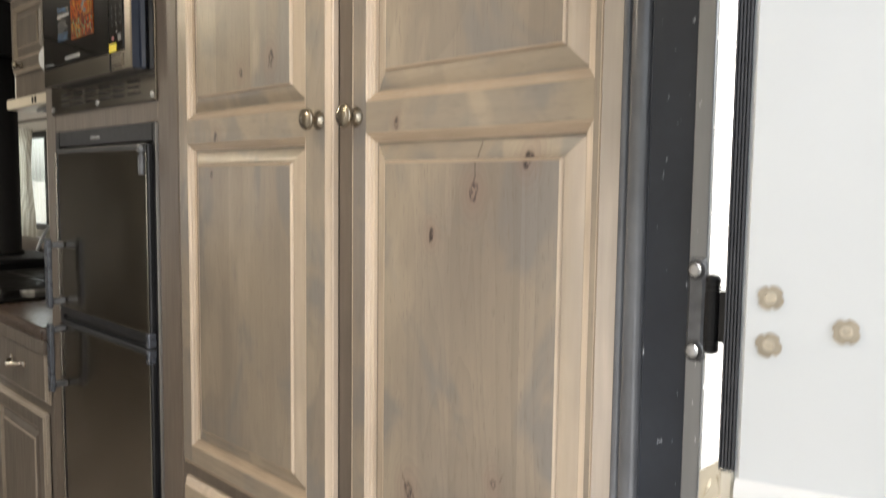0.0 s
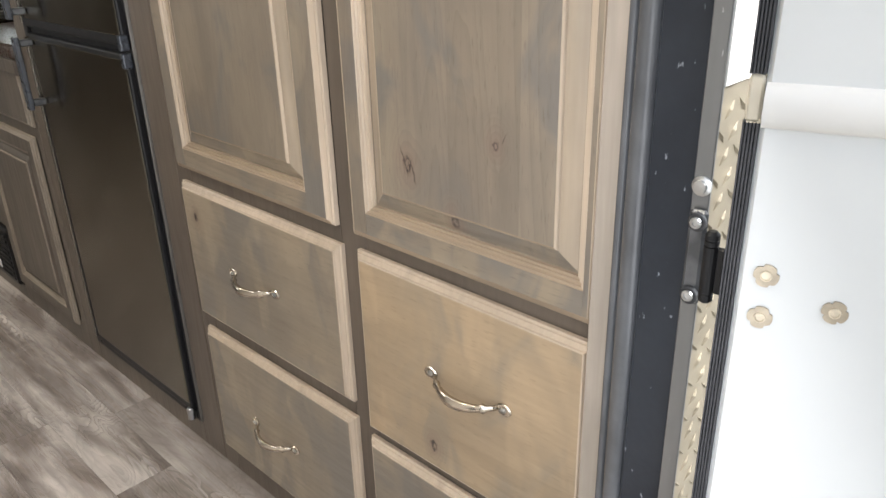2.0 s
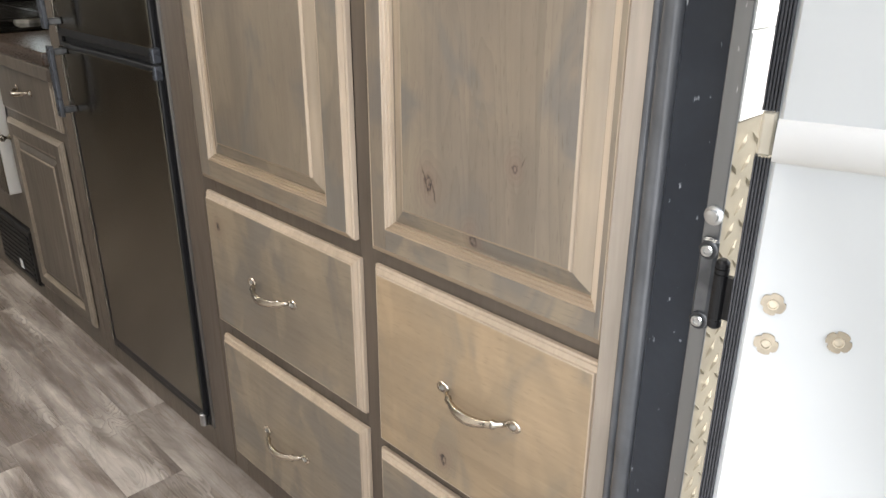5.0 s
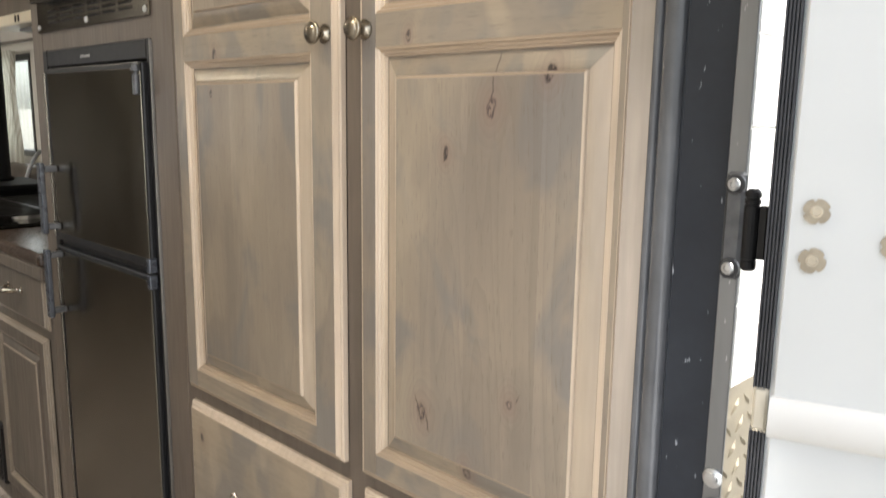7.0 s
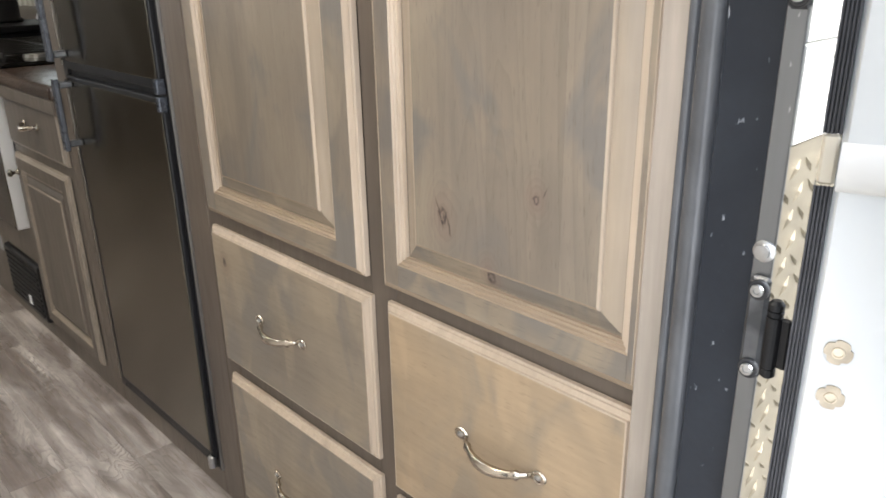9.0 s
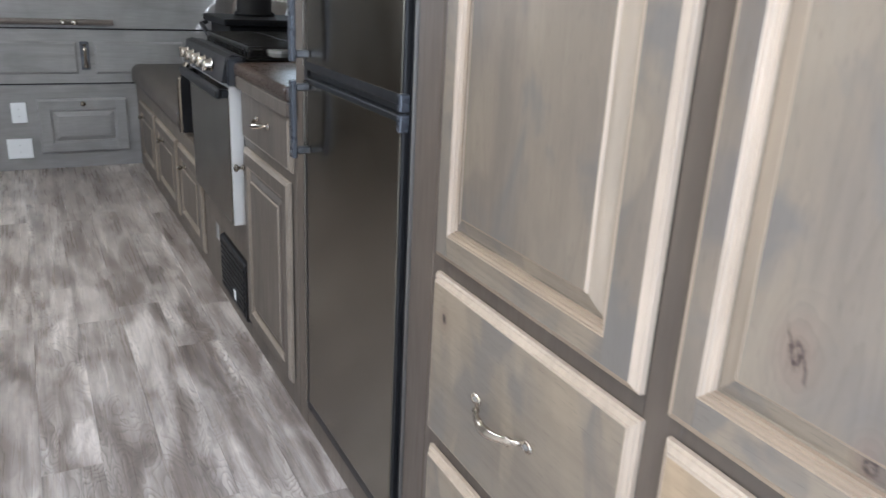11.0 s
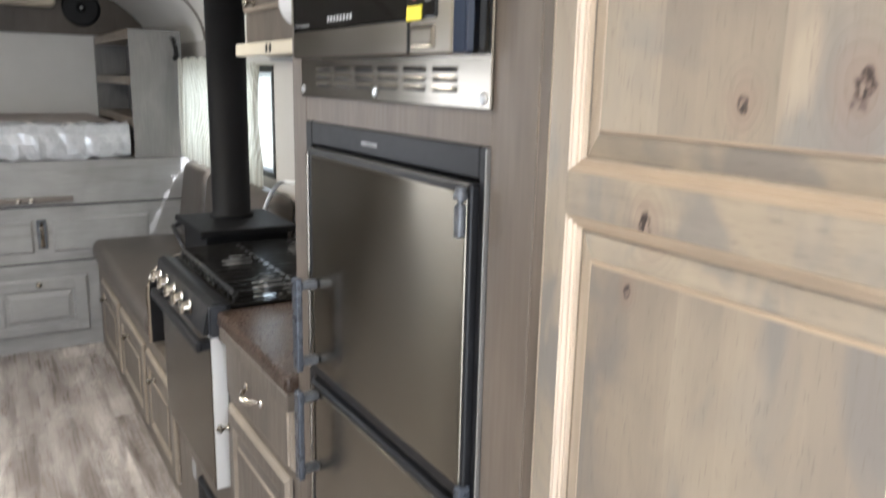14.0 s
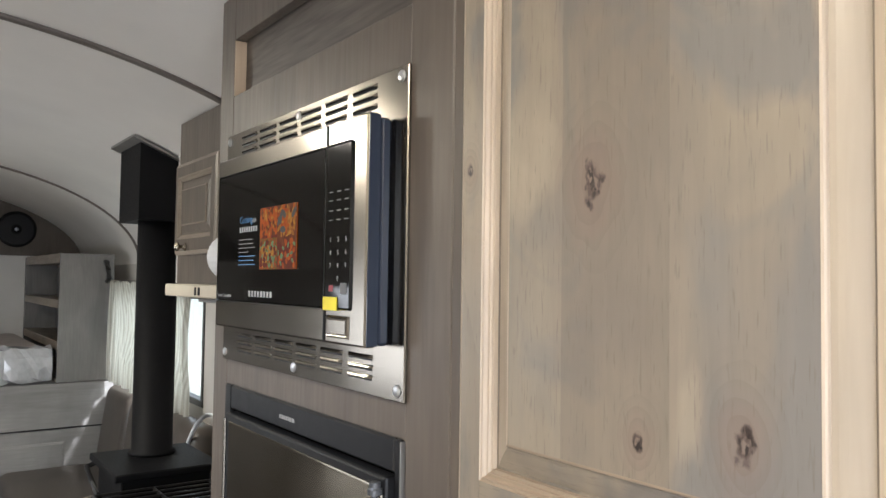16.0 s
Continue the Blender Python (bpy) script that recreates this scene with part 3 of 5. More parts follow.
def rear_wall():
    bm = bmesh.new()
    box(-0.385, -0.272, 0.745, MID + HALF + 0.05, -0.3, 2.30, 0, bm)
    box(-0.385, -0.272, MID - HALF - 0.05, -0.11, -0.3, 2.30, 0, bm)
    box(-0.385, -0.272, -0.11, 0.71, 1.98, 2.30, 0, bm)
    wall = tagged(part("wall_south", bm, WALL), "trailer rear wall round the open door", "wall", kind="structure")
    # ribbed white siding above, tread plate below
    bm = bmesh.new()
    z = 1.063
    while z < 2.28:
        rings([(0, -0.001), (0.0015, -0.007), (0.010, -0.009), (0.014, -0.004)], 0.6695, 1.43, z, min(z + 0.075, 2.3), True, bm)
        z += 0.075
    bmesh.ops.transform(bm, matrix=Matrix.Translation((-0.272, 0, 0)) @ Matrix.Rotation(radians(90), 4, "Z"), verts=bm.verts)
    part("siding", bm, SIDING, wall, "ribbed white outside siding")
    plate = part("tread_plate", box(-0.272, -0.2685, 0.6695, 1.43, -0.28, 1.062), TREAD, wall, "raised diamond tread plate")
    bm = bmesh.new()
    for r in range(64):
        for c in range(14):
            y, zz, tilt = 0.679 + c * 0.024 + (r % 2) * 0.012, -0.25 + r * 0.0205, (45 if (r + c) % 2 else -45)
            d, s = math.cos(radians(tilt)) * 0.0108, math.sin(radians(tilt)) * 0.0108
            mid = bm.verts.new((-0.2655, y, zz))
            vs = [bm.verts.new((-0.2684, y + a, zz + b)) for a, b in ((d, s), (-s * 0.15, d * 0.15), (-d, -s), (s * 0.15, -d * 0.15))]
            for i in range(4):
                bm.faces.new((mid, vs[i], vs[(i + 1) % 4]))
    tagged(part("tread_relief", bm, TREAD, plate), kind="stuff")


rear_wall()


def door_frame():
    """The jambs and head: rubber seal, painted reveal and aluminium flange with hinges bolted on."""
    frame_ob = thing("door_1", pose(0, 0, 0), "dark painted trailer door frame with rubber seal", "door frame", kind="structure")
    for side, y in ((1, 0.705), (-1, -0.105)):
        def yy(d):
            return y - side * d
        prof = [(-0.3935, -0.040), (-0.388, -0.022), (-0.381, -0.004), (-0.377, 0.0020), (-0.373, 0.0032), (-0.3705, 0.0020), (-0.3690, -0.0005), (-0.3685, -0.0050), (-0.3665, 0.0030), (-0.364, 0.0085),
                (-0.360, 0.0130), (-0.355, 0.0160), (-0.350, 0.0170), (-0.345, 0.0158), (-0.341, 0.0120), (-0.338, 0.0050), (-0.336, 0.0)]
        bm = bmesh.new()
        lo = [bm.verts.new((x, yy(d), -0.01)) for x, d in prof]
        hi = [bm.verts.new((x, yy(d), 1.975)) for x, d in prof]
        for i in range(len(prof) - 1):
            bm.faces.new((lo[i], lo[i + 1], hi[i + 1], hi[i]))
        seal = part("rubber_seal", bm, RUBBER, frame_ob, "ribbed grey rubber door seal")
        for q in seal.data.polygons:
            q.use_smooth = True
        a, c = sorted((yy(0.020), yy(-0.038)))
        part("jamb", box(-0.337, -0.2815, a, c, -0.02, 1.975, 0.003), JAMB, frame_ob, "scuffed navy painted jamb")
        a, c = sorted((yy(0.040), yy(0.0365)))
        part("flange", box(-0.281, -0.265, a, c, -0.05, 1.975, 0.0008), FLANGE, frame_ob, "scratched aluminium door flange")
    part("head_jamb", box(-0.38, -0.27, -0.13, 0.73, 1.977, 2.02, 0.003), JAMB, frame_ob)
    for z in (1.207, 0.915, 0.45, 1.70):
        plate = box(-0.2790, -0.262, 0.6585, 0.665, z - 0.045, z + 0.045, 0.003)
        hinge = part("hinge", plate, HINGE, frame_ob, "grey-black cast door hinge")
        part("barrel", lathe([(0.004, -0.034), (0.0062, -0.032), (0.0062, -0.026), (0.0056, -0.0255), (0.0056, -0.0245), (0.0064, -0.024), (0.0064, 0.019), (0.0054, 0.0195), (0.0054, 0.0205), (0.0064, 0.021), (0.0064, 0.024), (0.0054, 0.0245), (0.0054, 0.0255), (0.0064, 0.026), (0.0062, 0.030), (0.0035, 0.033)], Matrix.Translation((-0.2520, 0.652, z)), 16), BLACK, hinge)
        part("strap", box(-0.247, -0.238, 0.650, 0.654, z - 0.024, z + 0.020, 0.002), BLACK, hinge)
        for dz in (-0.035, 0.035):
            m = at(-0.2695, 0.6585, z + dz)
            part("lug", lathe([(0.0085, 0), (0.0085, 0.003), (0.0075, 0.0035)], m, 18), HANDLE, hinge)
            bm = lathe([(0.0052, 0.0035), (0.0055, 0.0045), (0.0050, 0.0062), (0.0028, 0.0067), (0.0022, 0.0055)], m, 12)
            part("bolt", bm, ZINC, hinge, "zinc plated bolt head")
    for z in (0.980,):
        part("screw", lathe([(0.009, 0), (0.009, 0.002), (0.006, 0.003), (0.0058, 0.006), (0.002, 0.0065)], at(-0.2725, 0.665, z), 14), ZINC, frame_ob)


door_frame()


def entry_door():
    """The outward-opening door, standing open past square."""
    door = thing("door_2", pose(-0.2300, 0.6262, 0, 0, 0, 17), "open white fibreglass trailer door with black seal", "door", kind="structure")
    slab = part("door_panel", box(0.0125, 0.78, 0.0, 0.042, -0.02, 1.94, 0.004), WHITE_GEL, door, "glossy white door skin")
    for z0, z1 in ((-0.02, 1.050), (1.086, 1.94)):
        bm = bmesh.new()
        prof = [(0.0, 0.03), (0.0, 0.004)]
        for k in range(5):
            u = 0.0 + k * 0.0025
            prof += [(u + 0.0004, 0.0), (u + 0.0017, 0.0), (u + 0.0020, 0.003), (u + 0.0024, 0.003)]
        prof += [(0.0125, 0.004)]
        lo = [bm.verts.new((u, d, z0)) for u, d in prof]
        hi = [bm.verts.new((u, d, z1)) for u, d in prof]
        for i in range(len(prof) - 1):
            bm.faces.new((lo[i], lo[i + 1], hi[i + 1], hi[i]))
        part("fin_seal", bm, RUBBER_FIN, door, "black ribbed rubber edge seal")
    part("seal_block", box(0.001, 0.0122, 0.001, 0.03, 1.0505, 1.0855, 0.002), CREAM, door, "cream plastic seal block")
    bm = bmesh.new()
    prof = [(0.0, 0.0)] + [(-0.009 * math.sin(math.pi * k / 10), 0.017 * (1 - math.cos(math.pi * k / 10))) for k in range(11)]
    lo = [bm.verts.new((0.0135, y, 1.047 + dz)) for y, dz in prof[1:]]
    hi = [bm.verts.new((0.775, y, 1.047 + dz)) for y, dz in prof[1:]]
    for i in range(len(lo) - 1):
        bm.faces.new((lo[i], lo[i + 1], hi[i + 1], hi[i]))
    bar = part("cross_bar", bm, WHITE, slab, "rounded white moulding across the door")
    for p in bar.data.polygons:
        p.use_smooth = True
    for z in (1.2095, 0.911):
        for u, dz in ((0.0335, 0.0185), (0.0335, -0.0185), (0.086, -0.003)):
            turn = 3.1 * u + 5.0 * dz + z
            outline = []
            for k in range(32):
                ang = 2 * math.pi * k / 32
                notch = max(0.0, math.cos(4 * (ang + turn))) ** 6
                outline.append((u + 0.0098 * (1 - 0.24 * notch) * math.cos(ang), z + dz + 0.0098 * (1 - 0.24 * notch) * math.sin(ang)))
            nut = part("rivet", extruded(outline, -0.0018, -0.0002), TEE_NUT, slab, "dull plated tee nut with notched rim")
            part("barrel", lathe([(0.0046, 0.0014), (0.0044, 0.0028), (0.0034, 0.0030), (0.0030, 0.0016), (0.0004, 0.0016)], at(u, -0.0004, z + dz), 14), BRASS, nut)


entry_door()


# ---- pantry ----
FACE, FRAME = 0.745, 0.763  # the planes of door fronts and of the cabinets' face frames


def pantry():
    cab = thing("pantry_cabinet", pose(0, 0, 0), "tall taupe-stained knotty alder pantry cabinet beside the door", "cabinet")
    top = vault(FRAME) - 0.012
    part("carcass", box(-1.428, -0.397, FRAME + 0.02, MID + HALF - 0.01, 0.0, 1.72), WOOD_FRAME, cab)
    bm = bmesh.new()
    for a, c in ((-1.428, -1.37), (-0.905, -0.845), (-0.432, -0.397)):
        box(a, c, FRAME, FRAME + 0.02, 0.0, top, 0.0015, bm)
    for a, c in ((-1.37, -0.905), (-0.845, -0.432)):
        for z0, z1 in ((0.0, 0.10), (0.36, 0.43), (0.69, 0.78), (top - 0.06, top)):
            box(a, c, FRAME + 0.0005, FRAME + 0.02, z0, z1, 0, bm)
        box(a, c, FRAME + 0.012, FRAME + 0.02, 0.78, top - 0.06, 0, bm)
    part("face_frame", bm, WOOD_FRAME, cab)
    part("end_strip", box(-0.4240, -0.394, 0.7385, 0.7628, 0.0, top - 0.03, 0.002), WOOD_STRIP, cab, "pale sanded wood strip at the door jamb")
    for x0, x1, px0, px1, kx in ((-1.397, -0.905, -1.354, -0.966, -0.931), (-0.860, -0.418, -0.820, -0.437, -0.840)):
        d = panelled_door(cab, x0, x1, 0.748, top - 0.035, [(px0, px1, 0.793, 1.384), (px0, px1, 1.428, top - 0.10)], FACE, FRAME - 0.001, WOOD_V, WOOD_PALE)
        knob(d, kx, FACE, 1.408)
    for x0, x1, z0, z1, hx in ((-1.397, -0.897, 0.418, 0.718, -1.16), (-1.392, -0.895, 0.07, 0.386, -1.158), (-0.857, -0.420, 0.388, 0.722, -0.622), (-0.857, -0.420, 0.07, 0.368, -0.622)):
        d = drawer_front(cab, x0, x1, z0, z1, FACE, FRAME - 0.001, WOOD_GOLD if z0 == 0.388 else WOOD_H, WOOD_PALE)
        pull(d, hx, FACE, (z0 + z1) / 2 + (0.0 if hx < -1 else 0.018) - (0.01 if z0 < 0.1 else 0))


pantry()


# ---- fridge and microwave tower ----
def appliance_tower():
    cab = thing("appliance_tower", pose(0, 0, 0), "tall taupe-stained wood housing for fridge and microwave", "cabinet")
    top = vault(FRAME) - 0.012
    bm = bmesh.new()
    box(-2.178, -2.110, FRAME, FRAME + 0.02, 0.0, top, 0.0015, bm)
    box(-1.516, -1.4295, FRAME, FRAME + 0.02, 0.0, top, 0.0015, bm)
    for z0, z1 in ((0.0, 0.075), (1.425, 1.49), (1.87, 1.957), (2.062, top)):
        box(-2.110, -1.516, FRAME + 0.0003, FRAME + 0.02, z0, z1, 0.001, bm)
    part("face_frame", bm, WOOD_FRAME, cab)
    bm = bmesh.new()
    box(-2.178, -2.150, FRAME + 0.02, MID + HALF - 0.01, 0.0, 1.70, 0, bm)
    extruded([(FRAME + 0.02, 1.70), (MID + HALF - 0.02, 1.70), (1.25, vault(1.25) - 0.012), (1.1, vault(1.1) - 0.012), (0.95, vault(0.95) - 0.012), (FRAME + 0.02, top)], 2.150, 2.178,
             sub := bmesh.new())
    bmesh.ops.transform(sub, matrix=Matrix(((0, -1, 0, 0), (1, 0, 0, 0), (0, 0, 1, 0), (0, 0, 0, 1))), verts=sub.verts)
    part("side_panel", bm, WOOD_FRAME, cab)
    part("side_panel", sub, WOOD_FRAME, cab)
    part("recess_panel", box(-2.150, -1.512, 0.785, 0.795, 1.90, top - 0.02), WOOD_RECESS, cab, "dark grooved panel at the back of the open recess")
    part("recess_edge", box(-2.1098, -2.107, 0.7635, 0.7845, 1.958, 2.060), WOOD_RAW, cab, "raw pale wood side of the recess")
    part("shadow_strip", box(-1.4293, -1.4283, FRAME + 0.002, FRAME + 0.02, 0.0, top), WOOD_PALE, cab)


appliance_tower()


def fridge():
    f = thing("fridge", pose(0, 0, 0), "black-framed two-door trailer fridge with dark steel doors", "fridge")
    bm = bmesh.new()
    y0, y1 = 0.7575, 0.80
    box(-2.100, -2.072, y0, y1, 0.066, 1.437, 0.002, bm)
    box(-1.531, -1.5185, y0, y1, 0.066, 1.437, 0.002, bm)
    box(-2.072, -1.531, y0, y1, 1.396, 1.437, 0.003, bm)
    box(-2.072, -1.531, y0, y1, 0.066, 0.094, 0.003, bm)
    box(-2.072, -1.531, y0 + 0.006, y1, 0.935, 0.985, 0.002, bm)
    part("frame", bm, BLACK, f, "black plastic surround")
    part("cabinet_body", box(-2.09, -1.52, 0.805, 1.36, 0.08, 1.42), BLACK_MATT, f)
    part("side_edge", box(-1.5183, -1.5165, 0.7570, 0.7645, 0.066, 1.435, 0.0005), ALU, f)
    for z0, z1, hz0, hz1 in ((0.967, 1.392, 1.0, 1.13), (0.096, 0.952, 0.745, 0.905)):
        door = part("door", box(-2.066, -1.5325, 0.7465, 0.770, z0, z1, 0.004, seg=2), BLACK, f)
        part("steel_panel", rings([(0, 0.7470), (0.001, 0.7452), (0.003, 0.7447)], -2.046, -1.5385, z0 + 0.020, z1 - 0.012), STEEL_DARK, door, "dark brushed steel door skin")
        part("edge_trim", tube([(-2.063, 0.7455, z0 + 0.01), (-2.063, 0.7455, z1 - 0.01)], 0.003), STEEL, door)
        up = z0 > 0.5
        a, c = (0.990, 1.165) if up else (0.775, 0.950)
        grip = part("handle", box(-2.034, -2.010, 0.700, 0.712, a, c, 0.003, seg=2), HANDLE_GREY, door, "blue-grey bar handle on dull metal brackets")
        for z in (a + 0.016, c - 0.016):
            part("bracket", box(-2.035, -2.016, 0.7122, 0.7446, z - 0.008, z + 0.008, 0.003), HINGE, grip, "dull grey metal handle bracket")
        part("latch_plate", box(-2.050, -2.042, 0.7425, 0.7446, a + 0.004, c - 0.004, 0.0008), STEEL, door)
    for z in (0.958,):
        for z0, z1 in ((z - 0.034, z - 0.003), (z + 0.001, z + 0.032)):
            part("hinge", box(-1.541, -1.526, 0.738, 0.757, z0, z1, 0.003, seg=2), HANDLE_GREY, f, "grey hinge block between the doors")
    part("hinge_pin", lathe([(0.005, 0), (0.0075, 0.002), (0.0075, 0.040), (0.004, 0.042), (0.004, 0.046), (0.009, 0.048), (0.009, 0.054), (0.007, 0.056), (0.007, 0.062)], Matrix.Translation((-1.540, 0.7375, 1.325)), 16), HINGE, f, "round grey metal hinge pin")
    part("hinge_pin", lathe([(0.009, 0), (0.009, 0.03), (0.006, 0.032)], Matrix.Translation((-1.541, 0.747, 0.072)), 12), ZINC, f)
    badge = bmesh.new()
    x = -1.862
    for w in (0.010, 0.004, 0.009, 0.009, 0.011, 0.008, 0.008, 0.004, 0.008):
        box(x, x + w * 0.42, 0.7567, 0.7577, 1.4115, 1.4175, 0, badge)
        x += w * 0.66 + 0.001
    part("badge", badge, INK, f, "small pale maker's mark")


fridge()


def microwave():
    mw = thing("microwave_oven", pose(-0.0075, 0.014, 0), "built-in stainless microwave with black glass door and trim kit", "microwave")
    plate = part("trim_plate", box(-2.1105, -1.5045, 0.7435, 0.7488, 1.480, 1.883, 0.0015), STEEL, mw, "brushed stainless trim plate with louvres")
    for zc in (1.5135, 1.856):
        for g in range(6):
            gx = -2.0355 + g * 0.0794
            for k in range(3):
                z = zc + (k - 1) * 0.0125
                part("louvre_slot", box(gx, gx + 0.060, 0.7428, 0.7436, z - 0.0028, z + 0.0006, 0.0004), BLACK, plate)
                hood = bmesh.new()
                pr = [(0.7435, 0.0045), (0.7400, 0.0035), (0.7390, 0.0012), (0.7398, 0.0)]
                rows = [[hood.verts.new((x, y if 0 < i < 3 else 0.7435, z + dz)) for y, dz in pr] for i, x in enumerate((gx - 0.002, gx + 0.004, gx + 0.056, gx + 0.062))]
                for r0, r1 in zip(rows, rows[1:]):
                    for i in range(3):
                        hood.faces.new((r0[i], r0[i + 1], r1[i + 1], r1[i]))
                part("louvre", hood, STEEL, plate)
    for x in (-2.097, -1.808, -1.519):
        for z in (1.493, 1.870):
            part("screw", lathe([(0.0075, 0), (0.0075, 0.001), (0.0055, 0.003), (0.001, 0.0035)], at(x, 0.7435, z), 12), ZINC, plate)
    body = part("body", box(-2.046, -1.538, 0.727, 0.7432, 1.545, 1.822, 0.004), NAVY, mw, "glossy blue-black oven case")
    door = part("door", box(-2.056, -1.5385, 0.709, 0.7265, 1.543, 1.826, 0.003), STEEL, mw, "brushed stainless door surround")
    part("side_skin", box(-1.5383, -1.5365, 0.7105, 0.7255, 1.545, 1.824, 0.0004), NAVY, door, "glossy blue-black door side")
    part("window", box(-2.044, -1.6445, 0.7072, 0.7095, 1.586, 1.797, 0.003), GLASS_BLACK, door, "black glass door window")
    part("seam", box(-1.6440, -1.6425, 0.7070, 0.7098, 1.546, 1.824), BLACK, door)
    panel = part("control_panel", box(-1.6420, -1.5735, 0.7072, 0.7095, 1.586, 1.797, 0.003), GLASS_BLACK, mw, "black control panel with keys")
    keys = []
    for r, z in enumerate((1.735, 1.724, 1.711, 1.699)):
        for c in range(3):
            keys.append((-1.631 + c * 0.0205, z, 0.010, 0.0014))
    for x, z, w, h in keys:
        part("key_print", box(x, x + w, 0.7066, 0.7073, z, z + h), INK_DIM, panel)
    for r in range(4):
        for c in range(3):
            ch = "123456789"[r * 3 + c] if r < 3 else "0" if c == 1 else ""
            if ch:
                cu = bpy.data.curves.new("digit", "FONT")
                cu.body, cu.size, cu.extrude = ch, 0.0085, 0.0001
                ob = new("digit", cu)
                ob.matrix_local = pose(-1.628 + c * 0.0205, 0.7068, 1.672 - r * 0.0165, 90, 0, 0)
                ob.parent = panel
                cu.materials.append(INK)
    part("start_key", rings([(0, 0.7068), (0.001, 0.7064)], -1.598, -1.581, 1.606, 1.620), INK_DIM, panel)
    part("stop_key", box(-1.628, -1.618, 0.7064, 0.7072, 1.609, 1.617), INK_RED, panel)
    part("release_button", rings([(0, 0.709), (0.002, 0.7068), (0.004, 0.7075), (0.006, 0.7062)], -1.636, -1.577, 1.551, 1.579), STEEL, mw, "stainless door release button")

    def text(body_text, x, z, size, material, parent):
        cu = bpy.data.curves.new("lettering", "FONT")
        cu.body, cu.size, cu.extrude = body_text, size, 0.0001
        cu.materials.append(material)
        ob = new("lettering", cu)
        ob.parent = parent
        ob.matrix_local = pose(x, 0.7067, z, 90, 0, 0)
        return ob

    text("Cooking", -1.944, 1.712, 0.0155, INK_BLUE, door)
    text("with", -1.893, 1.712, 0.010, INK, door)
    text("Power Convection", -2.040, 1.593, 0.0085, INK, door)
    logo = bmesh.new()
    for k in range(8):
        box(-1.944 + k * 0.0095, -1.944 + k * 0.0095 + 0.0055, 0.7066, 0.7073, 1.6975, 1.706, 0, logo)
    part("maker_mark", logo, INK, door)
    logo = bmesh.new()
    for k in range(8):
        box(-1.900 + k * 0.0118, -1.900 + k * 0.0118 + 0.0066, 0.7066, 0.7073, 1.596, 1.605, 0, logo)
    part("maker_mark", logo, INK, door)
    for k, (w, m) in enumerate(((0.056, INK_DIM), (0.058, INK_DIM), (0.066, INK_DIM), (0.040, INK_DIM), (0.068, INK_BLUE), (0.062, INK_BLUE), (0.068, INK_BLUE))):
        part("print_line", box(-1.946, -1.946 + w, 0.7066, 0.7073, 1.685 - k * 0.0066, 1.6865 - k * 0.0066), m, door)
    photo = tagged(part("food_sticker", box(-1.882, -1.752, 0.7062, 0.7071, 1.638, 1.731), FOOD_O), "square sticker with four food photographs on glass", "sticker")
    photo.location = (0.018, 0.014, 0)
    rnd = random.Random(5)
    quarters = (((-1.882, -1.817, 1.6845, 1.731), FOOD_R, ((FOOD_O, 0.0095, 0.75, 26), (CRUST, 0.006, 0.5, 14), (FOOD_Y, 0.004, 0.6, 18))),
                ((-1.817, -1.752, 1.6845, 1.731), CRUST, ((FOOD_Y, 0.017, 0.2, 22), (FOOD_O, 0.015, 0.2, 10), (BLACK, 0.010, 0.5, 5))),
                ((-1.882, -1.817, 1.638, 1.6845), FOOD_G, ((LEAF, 0.006, 0.6, 30), (FOOD_Y, 0.0048, 0.9, 26), (FOOD_R, 0.0042, 0.9, 22))),
                ((-1.817, -1.752, 1.638, 1.6845), CRUST, ((FOOD_R, 0.010, 0.6, 22), (FOOD_O, 0.005, 0.7, 18), (LEAF, 0.005, 0.5, 10))))
    for (a, c, d, e), m, tones in quarters:
        q = part("photo", box(a, c, 0.7055, 0.7061, d, e), m, photo)
        depth = 0.70545
        for tone, size, slim, count in tones:
            bm = bmesh.new()
            for _ in range(count):
                x, z, ang = rnd.uniform(a + 0.005, c - 0.005), rnd.uniform(d + 0.005, e - 0.005), rnd.uniform(0, 3.14)
                corners = []
                for k in range(8):
                    u, v = size * math.cos(math.pi * k / 4), size * slim * math.sin(math.pi * k / 4)
                    corners.append((x + u * math.cos(ang) - v * math.sin(ang), z + u * math.sin(ang) + v * math.cos(ang)))
                depth -= 0.000004
                bm.faces.new([bm.verts.new((min(max(px, a), c), depth, min(max(pz, d), e))) for px, pz in corners])
            tagged(part("garnish", bm, tone, q), kind="stuff")
    part("sticker", box(-1.6425, -1.606, 0.7058, 0.7069, 1.585, 1.602), PAPER_Y, mw, "small yellow notice sticker")


microwave()


